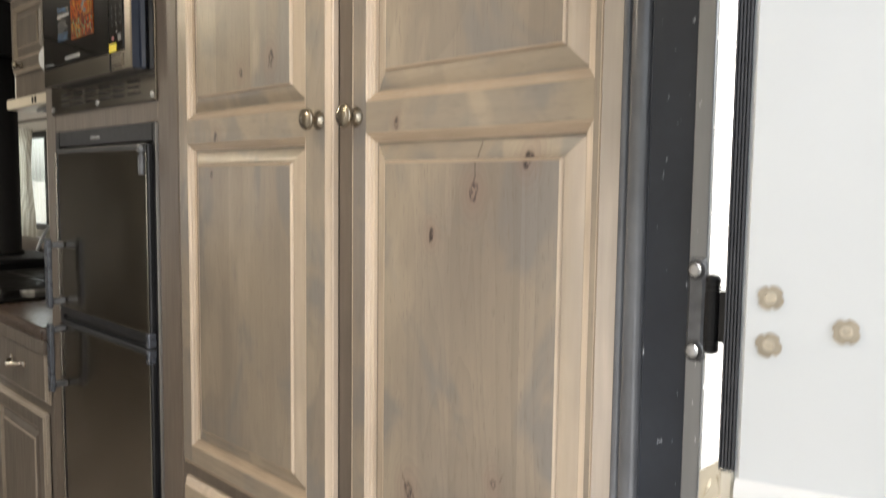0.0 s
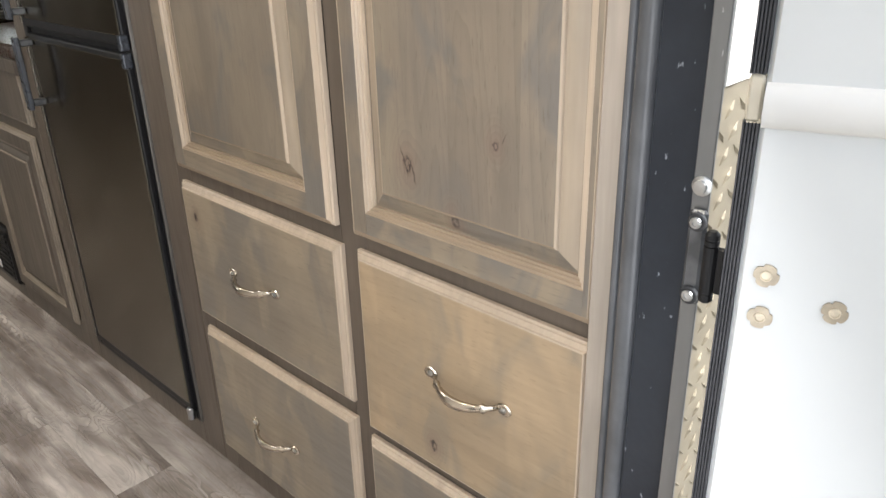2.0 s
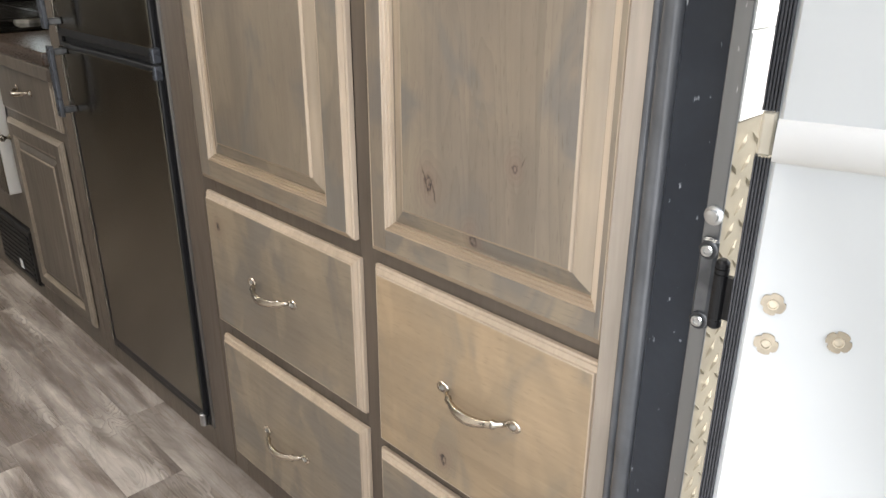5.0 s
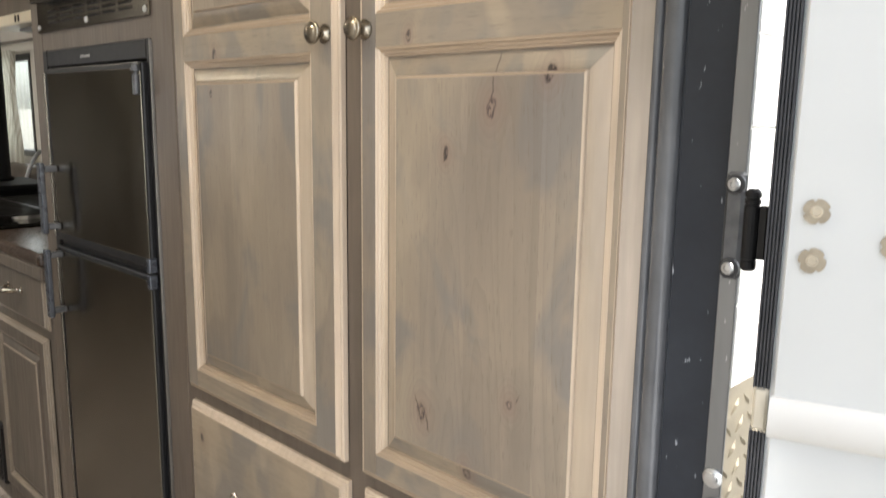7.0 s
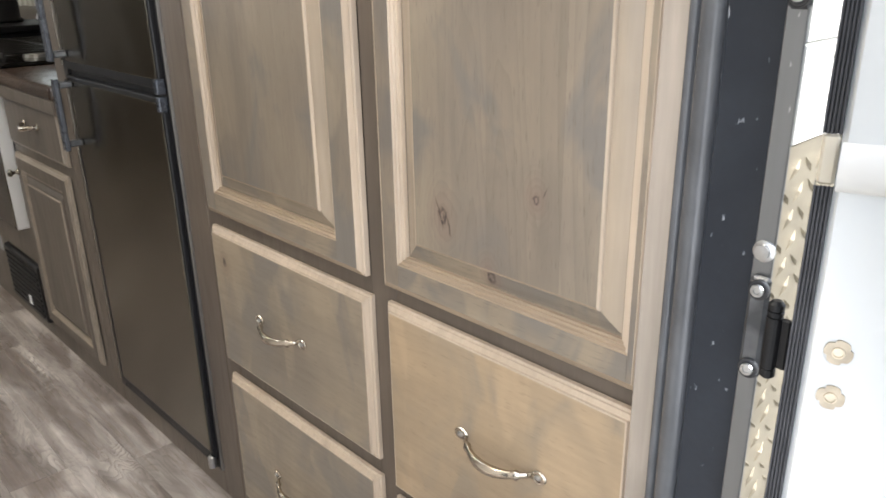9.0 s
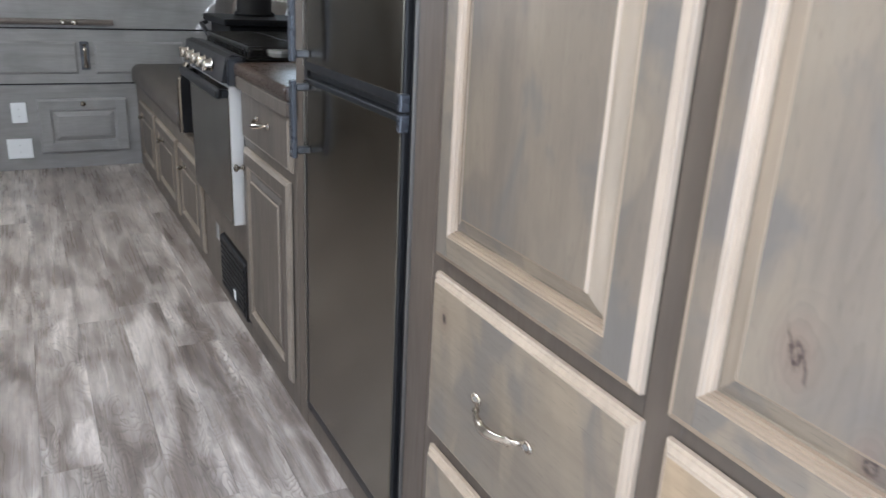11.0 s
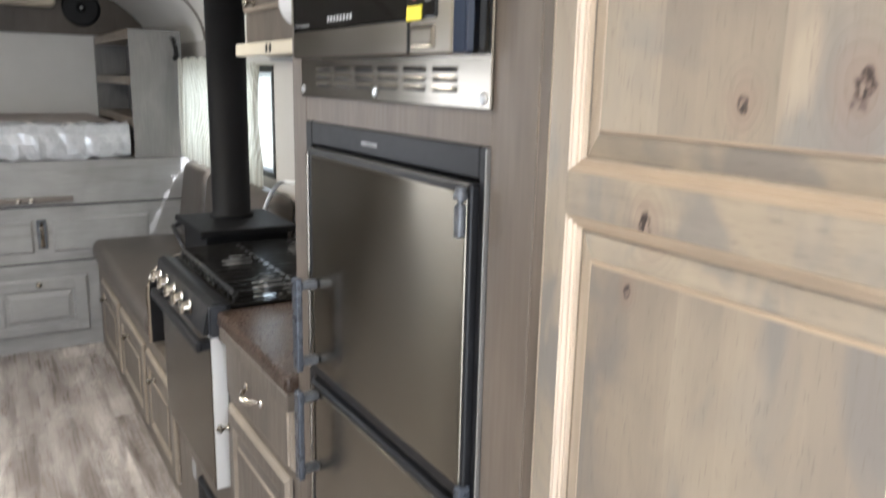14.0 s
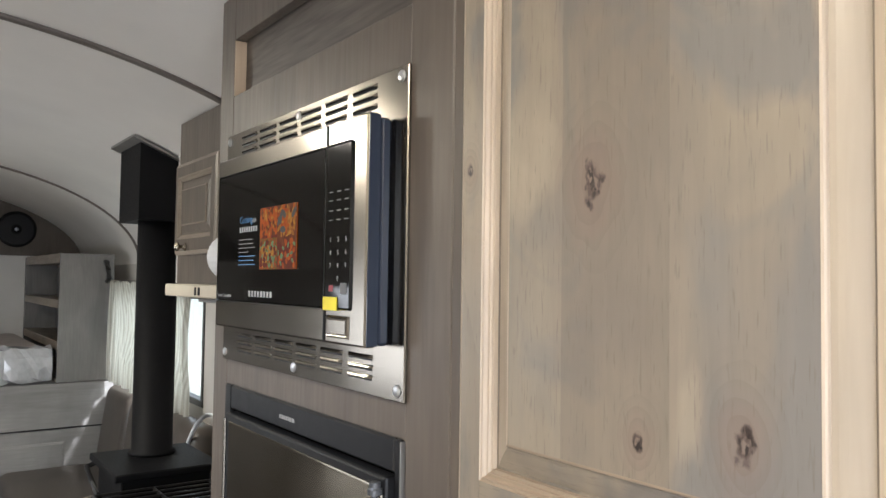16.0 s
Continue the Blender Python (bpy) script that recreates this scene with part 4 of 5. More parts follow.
# ---- base cabinet, worktop and range ----
def base_cabinet():
    cab = thing("base_cabinet", pose(0, 0, 0), "taupe wood kitchen base cabinet with drawer and door", "cabinet")
    bm = bmesh.new()
    box(-2.700, -2.665, FRAME, FRAME + 0.02, 0.0, 0.872, 0.001, bm)
    box(-2.215, -2.1785, FRAME, FRAME + 0.02, 0.0, 0.872, 0.001, bm)
    for z0, z1 in ((0.0, 0.09), (0.655, 0.70), (0.845, 0.872)):
        box(-2.665, -2.215, FRAME + 0.0004, FRAME + 0.02, z0, z1, 0, bm)
    part("face_frame", bm, WOOD_BROWN, cab)
    part("carcass", box(-2.70, -2.179, FRAME + 0.02, MID + HALF - 0.01, 0, 0.872), WOOD_BROWN, cab)
    d = drawer_front(cab, -2.678, -2.198, 0.690, 0.852, FACE + 0.002, FRAME - 0.001, WOOD_BROWN, WOOD_EDGE2)
    pull(d, -2.435, FACE + 0.002, 0.778, 0.115)
    d = panelled_door(cab, -2.682, -2.222, 0.075, 0.660, [(-2.635, -2.268, 0.12, 0.612)], FACE + 0.002, FRAME - 0.001, WOOD_BROWN, WOOD_EDGE2)
    knob(d, -2.666, FACE + 0.002, 0.598, 0.012)
    top = tagged(part("worktop", box(-2.705, -2.179, 0.735, MID + HALF - 0.01, 0.874, 0.912, 0.010, seg=3), COUNTER), "brown laminate worktop between fridge and range", "worktop")
    part("front_edge", box(-2.703, -2.180, 0.738, 0.76, 0.835, 0.8735, 0.003), WOOD_BROWN, top)


base_cabinet()


def cooker():
    r = thing("kitchen_range", pose(0, 0, 0), "black and stainless trailer gas range with oven", "stove")
    x0, x1 = -3.325, -2.705
    part("body", box(x0 + 0.005, x1 - 0.003, 0.765, 1.33, 0.36, 0.905), BLACK, r)
    oven = part("oven_door", box(x0 + 0.008, x1 - 0.012, 0.722, 0.764, 0.395, 0.838, 0.003), STEEL_BRIGHT, r, "stainless oven door edge")
    part("oven_glass", box(x0 + 0.012, x1 - 0.013, 0.7185, 0.7225, 0.399, 0.834, 0.0015), STEEL_DARK, oven, "dark mirrored oven front")
    bar = box(x0 + 0.01, x1 - 0.006, 0.682, 0.702, 0.800, 0.832, 0.008, seg=2)
    h = part("handle", bar, BLACK, r, "black oven handle bar")
    for x in (x0 + 0.04, x1 - 0.045):
        part("handle_bracket", box(x, x + 0.035, 0.698, 0.722, 0.804, 0.828, 0.003), BLACK, h)
    strip = bmesh.new()
    extruded([(0.700, 0.850), (0.764, 0.846), (0.775, 0.925), (0.735, 0.932), (0.716, 0.925)], -x1 + 0.002, -x0, strip)
    bmesh.ops.transform(strip, matrix=Matrix(((0, -1, 0, 0), (1, 0, 0, 0), (0, 0, 1, 0), (0, 0, 0, 1))), verts=strip.verts)
    panel = part("control_panel", strip, BLACK, r, "sloping black control panel")
    for k in range(5):
        x = -3.245 + k * 0.096
        m = Matrix.Translation((x, 0.707, 0.886)) @ TO_AISLE
        kb = lathe([(0.021, 0), (0.022, 0.003), (0.018, 0.006), (0.016, 0.022), (0.014, 0.025), (0.002, 0.026)], m, 18)
        k_ob = part("control_knob", kb, CHROME, panel, "chromed burner knob")
        part("knob_grip", box(x - 0.004, x + 0.004, 0.674, 0.692, 0.868, 0.904, 0.002), CHROME, k_ob)
    part("cooktop", box(x0, x1, 0.777, 1.34, 0.906, 0.924, 0.006), GLASS_BLACK, r, "glossy black cooktop")
    bm = box(x0 + 0.012, x1 - 0.012, 0.79, 0.80, 0.938, 0.948)
    for y in (0.79, 0.97, 1.15, 1.31):
        tube([(x0 + 0.015, y, 0.95), (x1 - 0.015, y, 0.95)], 0.005, bm, 6)
    for k in range(13):
        x = x0 + 0.02 + k * (x1 - x0 - 0.04) / 12
        tube([(x, 0.79, 0.952), (x, 1.31, 0.952)], 0.004, bm, 6)
        for y in (0.79, 1.31):
            tube([(x, y, 0.952), (x, y, 0.925)], 0.004, bm, 6)
    part("grate", bm, BLACK_IRON, r, "black wire pot grate")
    for x, y in ((-3.17, 0.93), (-2.86, 0.93), (-3.02, 1.18)):
        b = part("burner", lathe([(0.048, 0.924), (0.045, 0.934), (0.03, 0.936), (0.028, 0.942), (0.004, 0.943)], Matrix.Translation((x, y, 0)), 20), ALU, r, "aluminium burner head")
    part("side_bracket", box(x1 - 0.012, x1 + 0.012, 0.716, 0.762, 0.842, 0.926, 0.004), HANDLE, r)


cooker()


def furnace_bay():
    cab = thing("furnace_housing", pose(0, 0, 0), "wood panel below the range with furnace grille", "cabinet")
    bm = bmesh.new()
    box(-3.325, -2.7005, FRAME, FRAME + 0.02, 0.0, 0.05, 0, bm)
    box(-3.325, -2.7005, FRAME, FRAME + 0.02, 0.262, 0.392, 0.001, bm)
    box(-3.325, -3.075, FRAME, FRAME + 0.02, 0.05, 0.262, 0, bm)
    part("panel", bm, WOOD_BROWN, cab)
    part("notice", box(-3.20, -3.15, FRAME - 0.0012, FRAME - 0.0002, 0.20, 0.26), INK, cab)
    grille = part("grille", box(-3.072, -2.7035, 0.748, 0.775, 0.052, 0.26, 0.006), BLACK, cab, "black furnace grille")
    for k in range(9):
        part("louvre", box(-3.055, -2.72, 0.744, 0.7478, 0.07 + k * 0.0195, 0.080 + k * 0.0195, 0.0012), BLACK, grille)
    part("tag", box(-2.86, -2.83, 0.7425, 0.7437, 0.085, 0.12), OUTLET, grille)


furnace_bay()


def heater():
    """A small black stove on the bench end, with its flue up to the ceiling."""
    h = thing("heating_stove", pose(0, 0, 0), "black cabin heating stove with flue pipe to the ceiling", "stove")
    part("body", box(-3.70, -3.37, 0.885, 1.175, 0.60, 0.968, 0.004), BLACK_MATT, h, "black stove body")
    part("top_plate", box(-3.735, -3.345, 0.86, 1.205, 0.970, 0.995, 0.004), BLACK_MATT, h, "black top plate")
    pipe = lathe([(0.080, 0.996), (0.080, 1.008), (0.070, 1.012), (0.070, 1.84)], Matrix.Translation((-3.62, 1.045, 0)), 28)
    p = part("flue_pipe", pipe, BLACK_MATT, h, "straight black flue pipe")
    for q in p.data.polygons:
        q.use_smooth = len(q.vertices) == 4
    bm = bmesh.new()
    low = [bm.verts.new((x, y, 1.825)) for x, y in ((-3.78, 0.945), (-3.50, 0.945), (-3.50, 1.075), (-3.78, 1.075))]
    high = [bm.verts.new((v.co.x, v.co.y, vault(v.co.y) - 0.008)) for v in low]
    bm.faces.new(low)
    bm.faces.new(high)
    for i in range(4):
        bm.faces.new((low[i], low[(i + 1) % 4], high[(i + 1) % 4], high[i]))
    part("flue_box", bm, BLACK_MATT, h, "square black flue shield at the ceiling")
    bm = bmesh.new()
    low = [bm.verts.new((x, y, vault(y) - 0.012)) for x, y in ((-3.81, 0.915), (-3.475, 0.915), (-3.475, 1.10), (-3.81, 1.10))]
    high = [bm.verts.new((v.co.x, v.co.y, v.co.z + 0.008)) for v in low]
    bm.faces.new(low), bm.faces.new(high)
    for i in range(4):
        bm.faces.new((low[i], low[(i + 1) % 4], high[(i + 1) % 4], high[i]))
    part("ceiling_flange", bm, ALU, h)
    part("latch_handle", tube([(-3.70, 0.872, 0.965), (-3.70, 0.845, 0.955), (-3.56, 0.838, 0.93), (-3.52, 0.845, 0.90), (-3.52, 0.87, 0.87)], 0.009), BLACK, h)
    part("foot", box(-3.69, -3.66, 0.89, 0.92, 0.50, 0.60), BLACK_MATT, h)
    part("foot", box(-3.41, -3.38, 0.89, 0.92, 0.50, 0.60), BLACK_MATT, h)
    # rounded end panel between stove and seat
    s = thing("end_panel", pose(0, 0, 0), "black end panel with rounded chrome edge beside the range", "panel")
    arc = [(0.752, 0.50), (0.752, 0.70)] + [(0.752 + 0.13 * (1 - math.cos(a)), 0.70 + 0.13 * math.sin(a)) for a in [math.pi / 2 * k / 8 for k in range(1, 9)]]
    bm = extruded(arc + [(1.30, 0.83), (1.30, 0.50)], 3.735, 3.755)
    swap = Matrix(((0, -1, 0, 0), (1, 0, 0, 0), (0, 0, 1, 0), (0, 0, 0, 1)))
    bmesh.ops.transform(bm, matrix=swap, verts=bm.verts)
    part("sheet", bm, BLACK, s)
    part("edge_trim", tube([(-3.745, y, z) for y, z in arc + [(1.1, 0.83)]], 0.0105), CHROME, s, "bright chrome edge trim")
    # tap or hose arching behind the flue
    pts = [(-4.0 + 0.45 * k / 12, 1.24, 0.62 + 0.50 * math.sin(math.pi / 2 * k / 12) ** 0.6) for k in range(13)] + [(-3.45, 1.30, 1.125), (-3.35, 1.375, 1.12)]
    tagged(part("hose", tube(pts, 0.008), OUTLET), "pale flexible hose arching by the window", "hose")


heater()


def overhead():
    cab = thing("overhead_cabinet", pose(0, 0, 0), "taupe wood cabinet hung above the range", "cabinet")
    top = vault(0.965)
    bm = bmesh.new()
    box(-3.075, -2.1785, 0.955, 0.975, 1.608, top - 0.012, 0.001, bm)
    part("front", bm, WOOD_BROWN, cab)
    side = extruded([(0.975, 1.608), (MID + HALF - 0.02, 1.608), (MID + HALF - 0.03, vault(MID + HALF - 0.03) - 0.012), (1.25, vault(1.25) - 0.012), (1.1, vault(1.1) - 0.012), (0.975, vault(0.975) - 0.012)], 3.055, 3.075)
    bmesh.ops.transform(side, matrix=Matrix(((0, -1, 0, 0), (1, 0, 0, 0), (0, 0, 1, 0), (0, 0, 0, 1))), verts=side.verts)
    part("side", side, WOOD_BROWN, cab)
    part("bottom", box(-3.055, -2.179, 0.975, 1.33, 1.608, 1.622), WOOD_BROWN, cab)
    for x0, x1 in ((-3.062, -2.70), (-2.68, -2.30)):
        d = panelled_door(cab, x0, x1, 1.690, 1.958, [(x0 + 0.03, x1 - 0.04, 1.735, 1.918)], 0.938, 0.954, WOOD_BROWN, WOOD_EDGE2)
        knob(d, x0 + 0.115, 0.938, 1.712, 0.013)
    part("edge_strip", box(-3.081, -3.0755, 0.953, 0.976, 1.609, 2.0, 0.001), WHITE, cab)
    hood = thing("range_hood", pose(0, 0, 0), "slim white range hood under the cabinet", "hood")
    part("canopy", box(-3.150, -2.1785, 0.942, 1.34, 1.570, 1.6065, 0.004), CREAM, hood)
    for x in (-2.865, -2.835):
        part("switch", box(x, x + 0.014, 0.9395, 0.9425, 1.577, 1.599, 0.002), BLACK, hood)
    part("lamp_lens", box(-2.95, -2.75, 0.98, 1.10, 1.556, 1.5655, 0.003), INK, hood)
    roll = thing("towel_roll", pose(-2.32, 0.885, 1.672, 0, 90, 0), "white paper towel roll hung at the cabinet", "paper towel")
    part("roll", lathe([(0.02, -0.13), (0.05, -0.13), (0.052, -0.125), (0.052, 0.13), (0.02, 0.13)], Matrix(), 28), OUTLET, roll)
    part("holder", box(-0.006, 0.006, -0.006, 0.095, -0.15, -0.135), CHROME, roll)


overhead()


# ---- dinette benches ----
def bench(name, y_face, side, x0, x1, doors):
    b = thing(name, pose(0, 0, 0), "built-in dinette bench with taupe wood doors", "bench", group="dinette benches")
    y_wall = MID + side * HALF - side * 0.01
    a, c = sorted((y_face, y_wall))
    part("base", box(x0, x1, a, c, 0.0, 0.485), WOOD_BROWN, b)
    for d0, d1, k in doors:
        if side > 0:
            d = panelled_door(b, d0, d1, 0.065, 0.425, [(d0 + 0.055, d1 - 0.055, 0.115, 0.372)], y_face - 0.018, y_face - 0.001, WOOD_BROWN, WOOD_EDGE2)
            knob(d, k, y_face - 0.018, 0.355, 0.012)
        else:
            d = panelled_door(b, -d1, -d0, 0.065, 0.425, [(-d1 + 0.055, -d0 - 0.055, 0.115, 0.372)], -y_face - 0.018, -y_face - 0.001, WOOD_BROWN, WOOD_EDGE2)
            d.rotation_euler = (0, 0, math.pi)
            knob(d, -k, -y_face - 0.018, 0.355, 0.012)
    a, c = sorted((y_face - side * 0.025, y_wall))
    x1 = -3.765 if side > 0 else x1
    cushion = tagged(part("seat_cushion", box(x0 + 0.005, x1 - 0.01, a, c, 0.487, 0.612, 0.045, seg=5), VINYL), "taupe vinyl bench seat cushion", "cushion")
    for p in cushion.data.polygons:
        p.use_smooth = True
    return b


bench("bench", 0.765, 1, -5.332, -3.33, [(-5.14, -4.60, -4.96), (-4.54, -3.96, -4.29), (-3.90, -3.40, -3.71)])
bench("bench", -0.565, -1, -5.332, -2.46, [(-5.14, -4.60, -4.9), (-4.54, -3.96, -4.3), (-3.90, -3.40, -3.7)])


def back_cushions():
    for side, x0, x1 in ((1, -5.32, -3.78), (-1, -5.32, -2.5)):
        wall_y = MID + side * HALF
        n = 3
        for k in range(n):
            a, c = x0 + (x1 - x0) * k / n + 0.004, x0 + (x1 - x0) * (k + 1) / n - 0.004
            bm = box(a, c, -0.065, 0.065, 0, 0.43, 0.06, seg=5)
            cu = part("back_cushion", bm, VINYL)
            cu.matrix_world = pose(0, wall_y - side * 0.125, 0.608, -8 * side, 0, 0)
            for p in cu.data.polygons:
                p.use_smooth = True
            tagged(cu, "taupe vinyl back cushion leaning on the side wall", "cushion", group="back cushions")


back_cushions()


# ---- bed platform, shelves and nose ----
def bed_base():
    b = thing("bed_base", pose(-5.345, 0, 0, 0, 0, 90), "grey driftwood bed base with panelled doors and drawers", "cabinet")
    lo, hi = MID - HALF + 0.01, MID + HALF - 0.01
    part("carcass", box(lo, hi, 0.012, 1.55, 0.0, 1.045), WOOD_GREY, b)
    part("lower_panel", box(lo, hi, 0.0, 0.012, 0.0, 0.489, 0.001), WOOD_GREY, b)
    part("middle_panel", box(lo, hi, -0.004, 0.012, 0.499, 0.799, 0.001), WOOD_GREY, b)
    part("upper_panel", box(lo, hi, -0.004, 0.012, 0.809, 1.045, 0.001), WOOD_GREY, b)
    part("shadow_gap", box(lo, hi, 0.008, 0.0119, 0.4895, 0.4985), BLACK, b)
    part("shadow_gap", box(lo, hi, 0.008, 0.0119, 0.7995, 0.8085), BLACK, b)
    for y0, y1 in ((-0.46, 0.010), (0.217, 0.705)):
        d = panelled_door(b, y0, y1, 0.092, 0.410, [(y0 + 0.065, y1 - 0.065, 0.150, 0.350)], -0.018, -0.001, WOOD_GREY, WOOD_GREY)
        knob(d, (y0 + y1) / 2, -0.018, 0.382, 0.014)
    for y0, y1 in ((-0.80, -0.28), (-0.21, 0.46), (0.55, 1.05)):
        d = drawer_front(b, y0, y1, 0.552, 0.735, -0.016, -0.005, WOOD_GREY, WOOD_GREY)
    for y in (-0.245, 0.500):
        pts = [(y, -0.018 - 0.014 * math.sin(math.pi * k / 8), 0.592 + 0.0155 * k) for k in range(9)]
        part("latch_plate", box(y - 0.024, y + 0.024, -0.0095, -0.0045, 0.575, 0.735, 0.004, seg=2), HINGE, b, "dull metal latch plate")
        part("handle", tube(pts, [0.015 - 0.006 * math.sin(math.pi * k / 8) for k in range(9)]), CHROME, b, "upright nickel latch handle")
    part("pull_bar", tube([(-0.45, -0.02, 0.842), (0.665, -0.02, 0.842)], 0.016), RIB, b, "long taupe pull bar")
    for y in (0.40, 0.46):
        part("catch", lathe([(0.014, 0), (0.014, 0.01), (0.006, 0.016)], at(y, -0.034, 0.842), 12), CHROME, b)
    for z, y, w in ((0.335, 0.117, 0.080), (0.128, 0.100, 0.130)):
        o = tagged(new("wall_socket"), "white electrical cover plate on the bed base", "socket")
        o.matrix_world = pose(-5.345, 0, 0, 0, 0, 90)
        part("cover", box(y - w / 2 + 0.008, y + w / 2 + 0.008, -0.008, -0.0005, z - 0.058, z + 0.058, 0.003), OUTLET, o)
        for k in (-0.02, 0.02):
            part("screw", lathe([(0.004, 0), (0.003, 0.001), (0.001, 0.0012)], at(y + 0.008, -0.008, z + k), 8), ZINC, o)
    m = tagged(part("mattress", box(-6.72, -5.40, MID - HALF + 0.20, 0.975, 1.050, 1.235, 0.05, seg=4), SHEET), "quilted mattress in clear plastic wrap", "mattress")
    bm = bmesh.new()
    rnd = random.Random(3)
    last = None
    for i in range(61):
        y = MID - HALF + 0.20 + i * (0.985 - (MID - HALF + 0.20)) / 60
        ring = [bm.verts.new((-5.392 + rnd.uniform(-0.006, 0.010) + dx, y, z + rnd.uniform(-0.008, 0.008))) for dx, z in ((-0.08, 1.245), (-0.02, 1.232), (0.008, 1.19), (0.012, 1.13), (0.004, 1.075), (-0.01, 1.052))]
        if last:
            for k in range(5):
                bm.faces.new((last[k], last[k + 1], ring[k + 1], ring[k]))
        last = ring
    part("wrap", bm, FILM, m, "crumpled clear plastic wrap")


bed_base()


def shelf_tower():
    t = thing("shelf_tower", pose(0, 0, 0), "grey driftwood open shelf tower beside the bed", "shelf")
    part("front_panel", box(-5.40, -5.38, 1.007, 1.285, 1.047, 1.752, 0.001), WOOD_GREY_V, t)
    part("back_panel", box(-6.76, -5.401, 1.20, 1.215, 1.047, 1.75), WOOD_GREY_V, t)
    part("post", box(-6.76, -6.70, 1.007, 1.20, 1.047, 1.75), WOOD_GREY_V, t)
    for z0, z1 in ((1.047, 1.066), (1.22, 1.268), (1.45, 1.495), (1.70, 1.752)):
        part("shelf", box(-6.70, -5.401, 1.005, 1.20, z0, z1, 0.001), WOOD_EDGE2, t)
    w = tagged(part("wall_north", box(FRONT - 0.05, FRONT, MID - HALF - 0.05, MID + HALF + 0.05, 0, 2.3), WHITE), "white nose wall behind the bed", "wall", kind="structure")
    bm = bmesh.new()
    pts = [(y, z) for y, z in vault_line(40) if z > 1.775]
    extruded([(pts[0][0], 1.765)] + pts + [(pts[-1][0], 1.765)], -0.03, 0.0, bm)
    bmesh.ops.transform(bm, matrix=Matrix.Translation((FRONT + 0.002, 0, 0)) @ Matrix.Rotation(radians(90), 4, "Z"), verts=bm.verts)
    tagged(part("speaker_bulkhead", bm, WOOD_BROWN), "arched taupe wood bulkhead over the bed", "panel", kind="structure")
    for y in (0.945, -0.745):
        s = thing("speaker", pose(FRONT + 0.033, y, 1.945, 0, 0, 90), "round black speaker in the bulkhead", "speaker")
        part("ring", lathe([(0.125, 0), (0.125, 0.006), (0.112, 0.012), (0.106, 0.006)], TO_AISLE, 32), BLACK, s)
        part("cone", lathe([(0.105, 0.005), (0.035, 0.002), (0.03, 0.012), (0.004, 0.014)], TO_AISLE, 28), BLACK_MATT, s)
        part("hub", lathe([(0.012, 0.014), (0.01, 0.02), (0.002, 0.021)], TO_AISLE, 12), ZINC, s)
    v = tagged(part("air_conditioner", box(FRONT + 0.03, FRONT + 0.18, -0.45, 0.78, 1.93, 2.13, 0.03, seg=3), CREAM), "cream air-conditioner housing on the bulkhead", "air conditioner")


shelf_tower()


# ---- window with curtains ----
def window(y, side, x0, x1, z0, z1, name):
    w = thing(name, pose(0, 0, 0), "trailer window with rounded dark frame", "window", kind="structure")
    a, c = sorted((y - side * 0.004, y + side * 0.045))
    bm = bmesh.new()
    for p in ((x0, x1, a, c, z0, z0 + 0.03), (x0, x1, a, c, z1 - 0.03, z1), (x0, x0 + 0.03, a, c, z0 + 0.03, z1 - 0.03), (x1 - 0.03, x1, a, c, z0 + 0.03, z1 - 0.03)):
        box(*p, 0.004, bm)
    part("window_frame", bm, BLACK, w)
    g = part("pane", box(x0 + 0.03, x1 - 0.03, y + side * 0.02, y + side * 0.024, z0 + 0.03, z1 - 0.03), GLASS, w)
    g.visible_shadow = False


window(MID + HALF, 1, -5.30, -4.08, 1.06, 1.56, "window_1")
# unseen window, assumed in the west wall from the bright floor
window(MID - HALF, -1, -4.7, -3.1, 1.02, 1.62, "window_2")


def curtain(x0, x1, y, z0, z1, gather):
    bm = bmesh.new()
    n, rows = 90, 9
    grid = []
    for j in range(rows + 1):
        f = j / rows
        z = z1 + (z0 - z1) * f
        pinch = gather * math.sin(math.pi * min(f * 1.25, 1.0)) * 0.5
        line = []
        for i in range(n + 1):
            s = i / n
            x = x0 + (x1 - x0) * (s * (1 - pinch)) + pinch * 0.1
            line.append(bm.verts.new((x, y + 0.016 * math.sin(s * 2 * math.pi * 9) * (0.7 + 0.5 * f) + 0.006 * math.sin(s * 43 + f * 3), z + 0.006 * math.sin(s * 31))))
        grid.append(line)
    for a, c in zip(grid, grid[1:]):
        for i in range(n):
            bm.faces.new((a[i], a[i + 1], c[i + 1], c[i]))
    ob = part("curtain", bm, FABRIC)
    for p in ob.data.polygons:
        p.use_smooth = True
    return tagged(ob, "gathered cream striped curtain at the window", "curtain", group="curtains")


curtain(-5.37, -4.58, 1.262, 1.055, 1.598, 0.2)
curtain(-4.60, -4.05, 1.305, 1.03, 1.565, 0.15)
rail = tagged(part("curtain_rail", tube([(-5.379, 1.275, 1.60), (-3.40, 1.30, 1.60)], 0.008), RIB), "thin brown curtain rail over the window", "curtain rail")
holdback = tagged(part("wall_hook", tube([(-5.381, 1.24, 1.71), (-5.35, 1.24, 1.705), (-5.325, 1.245, 1.66), (-5.335, 1.25, 1.62), (-5.381, 1.25, 1.60)], 0.014), BLACK_IRON), "dark curved bracket at the end of the rail", "bracket")


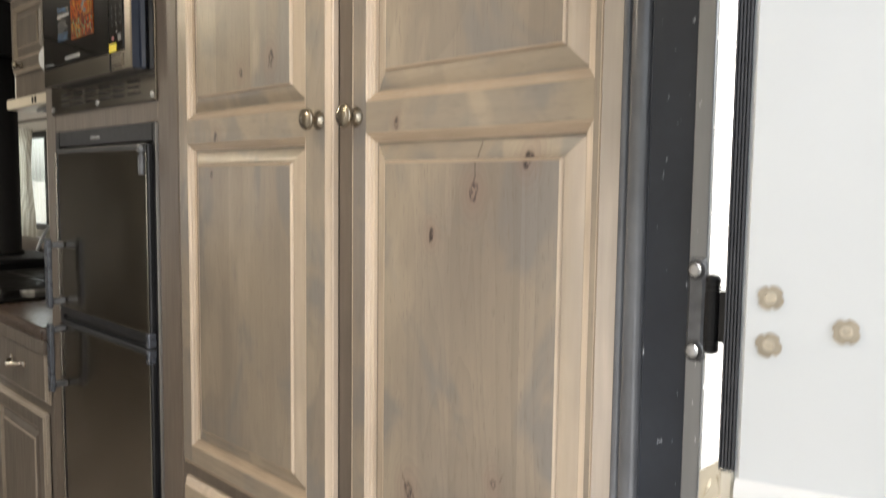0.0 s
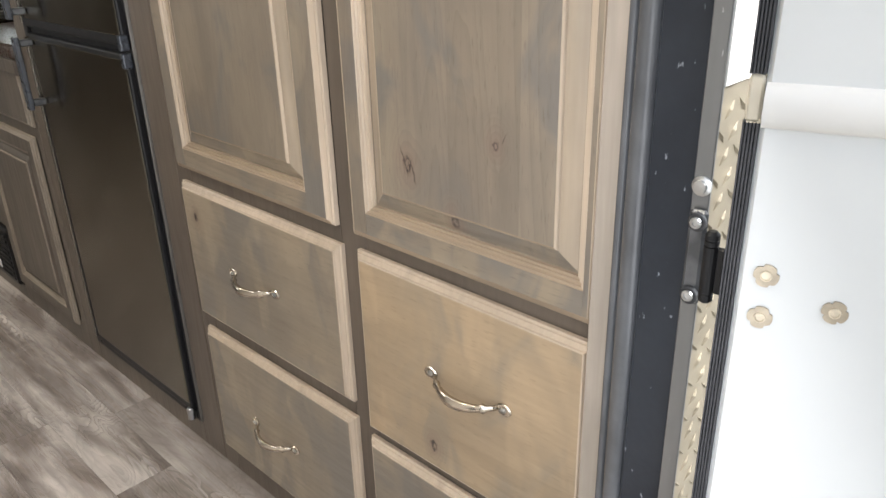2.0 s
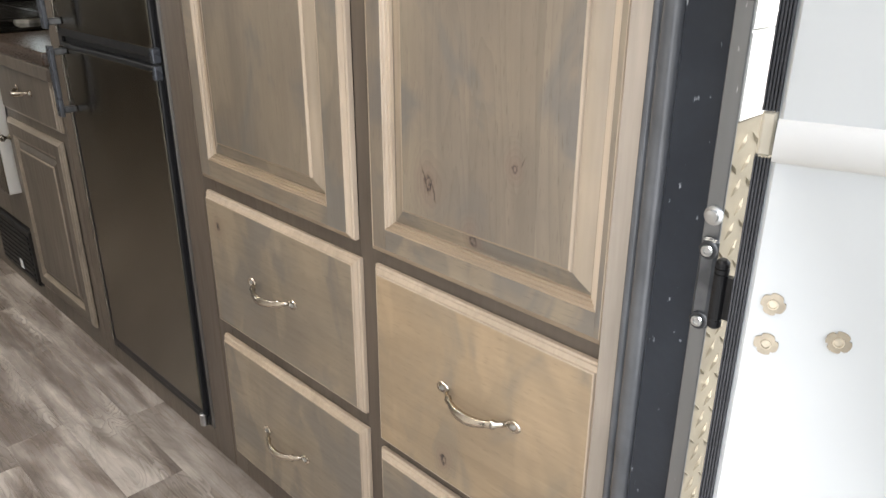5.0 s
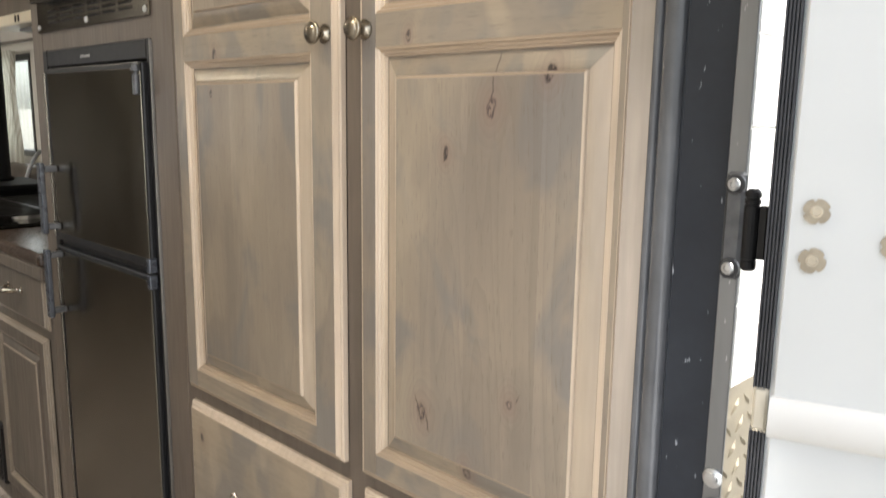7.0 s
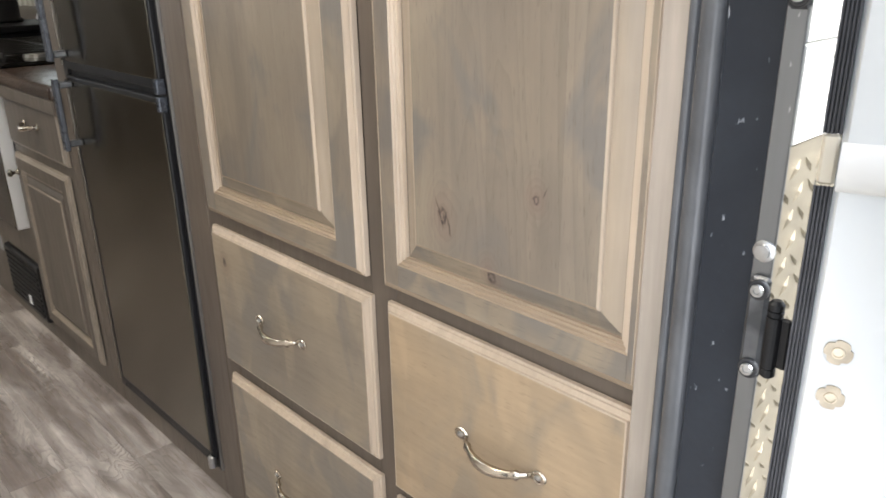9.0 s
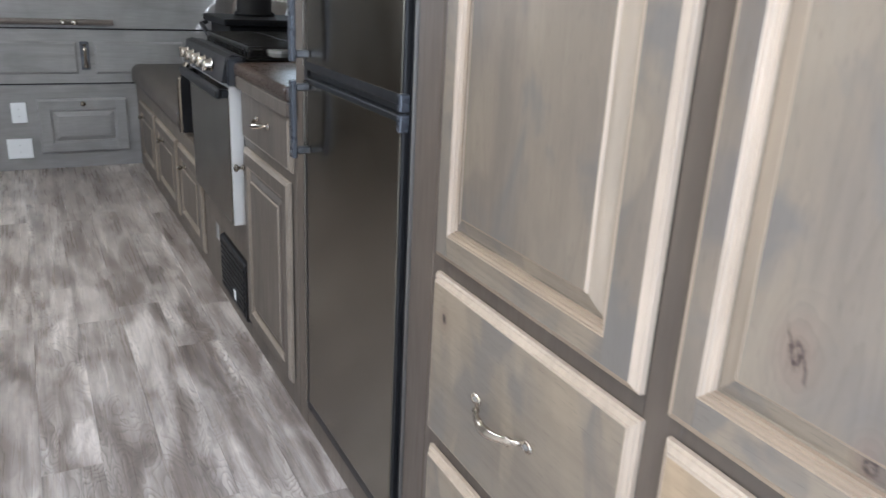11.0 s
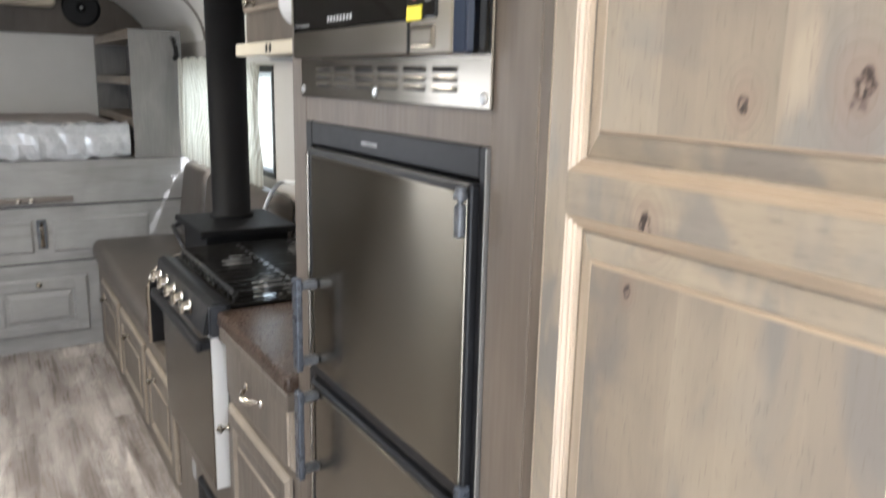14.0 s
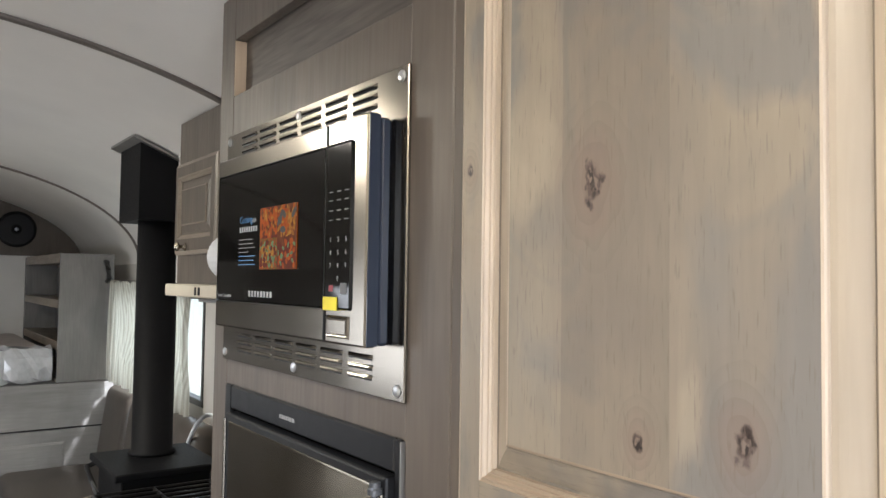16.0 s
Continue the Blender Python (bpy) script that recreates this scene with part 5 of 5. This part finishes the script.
# ---- washroom block across the aisle, outside ground ----
def washroom():
    bm = bmesh.new()
    box(-2.44, -0.386, -0.19, -0.145, 0.0, vault(-0.145) - 0.012, 0, bm)
    box(-2.44, -2.395, MID - HALF, -0.19, 0.0, 1.70, 0, bm)
    tagged(part("partition", bm, WALL), "pale washroom partition along the aisle", "wall", kind="structure")
    tagged(part("corner_trim", box(-2.447, -2.425, -0.1445, -0.130, 0.0, 2.15, 0.002), WHITE), "white trim on the washroom corner", "trim", kind="structure")


washroom()


def outside():
    bm = bmesh.new()
    n = 24
    vs = [bm.verts.new((3000 * math.cos(2 * math.pi * k / n), 3000 * math.sin(2 * math.pi * k / n), -0.45)) for k in range(n)]
    bm.faces.new(vs)
    tagged(part("ground", bm, GRAVEL), "pale gravel yard round the trailer", "ground", kind="structure")
    bm = bmesh.new()
    rnd = random.Random(8)
    for k in range(120):
        x = -60 + k + rnd.uniform(-0.5, 0.5)
        hgt = rnd.uniform(5, 9)
        vs = [bm.verts.new((x + u, 55 + rnd.uniform(-2, 2), z)) for u, z in ((-1.6, -0.5), (1.6, -0.5), (1.4, hgt * 0.7), (0.2, hgt), (-1.3, hgt * 0.75))]
        bm.faces.new(vs)
    tagged(part("backdrop", bm, GREEN), "distant green trees beyond the window", "backdrop", kind="structure")


outside()


# ---- lamps in the ceiling ----
def ceiling_lights():
    first = None
    for lx, ly in ((-0.95, 0.04), (-3.4, -0.20)):
        if first is None:
            first = thing("ceiling_light", pose(lx, ly, vault(ly) - 0.006), "white twin-lens lamp on the ceiling", "lamp", group="ceiling lamps")
            part("base", box(-0.105, 0.105, -0.075, 0.075, -0.008, 0.006, 0.004), WHITE, first)
            for y in (-0.035, 0.035):
                part("lens", box(-0.085, 0.085, y - 0.025, y + 0.025, -0.018, -0.0082, 0.006, seg=2), LAMP_GLOW, first, "glowing frosted lens")
        else:
            copy_thing(first, pose(lx, ly, vault(ly) - 0.006))


# an unseen vent, made up to go with the fill lamp over the aisle
def roof_vent():
    v = thing("roof_vent", pose(-1.95, 0.18, vault(0.18) - 0.004), "added white framed roof vent, out of view in the ceiling", "vent")
    bm = bmesh.new()
    for x0, x1, y0, y1 in ((-0.21, 0.21, -0.21, -0.175), (-0.21, 0.21, 0.175, 0.21), (-0.21, -0.175, -0.175, 0.175), (0.175, 0.21, -0.175, 0.175)):
        box(x0, x1, y0, y1, -0.02, 0.0, 0.003, bm)
    part("frame", bm, WHITE, v)
    part("dome", box(-0.174, 0.174, -0.174, 0.174, -0.012, -0.006, 0.002), OUTLET, v)


roof_vent()
ceiling_lights()


# ---- floor planks ----
def planks():
    m = wood("grey_oak_vinyl", (0.76, 0.69, 0.63), (0.24, 0.20, 0.174), (0.062, 0.049, 0.042), 0, rough=0.27, blotch=1.85, grain_amount=0.45, ring_amount=0.6,
             grain_size=(75, 0.035), ring_size=(10, 0.2), stain_stretch=(0.34, 1.15, 1), figure=0.65, tone=0.33, figure_size=(13.0, 0.28))
    width, length = 0.138, 1.22
    shapes = {}
    joints = (-1.1, -0.62, -0.95, -1.241, -1.834, -0.932, -1.802, -0.679, -1.505, -0.593)  # the first end joint in each row
    for row, joint in enumerate(joints):
        y = -0.581 + row * width
        cuts = [BACK - 0.002] + [joint - k * length for k in range(-1, 5) if -5.25 < joint - k * length < BACK - 0.1] + [-5.36]
        for first, last in zip(cuts, cuts[1:]):
            size = round(first - last, 3)
            if size not in shapes:
                me = bpy.data.meshes.new("plank")
                bm = box(-size + 0.0002, -0.0002, 0.0001, width - 0.0001, -0.004, 0.0, 0.0004)
                bm.to_mesh(me)
                bm.free()
                me.materials.append(m)
                shapes[size] = me
            ob = new("plank", shapes[size])
            ob.parent = FLOOR
            ob.location = (first, y, 0)


planks()
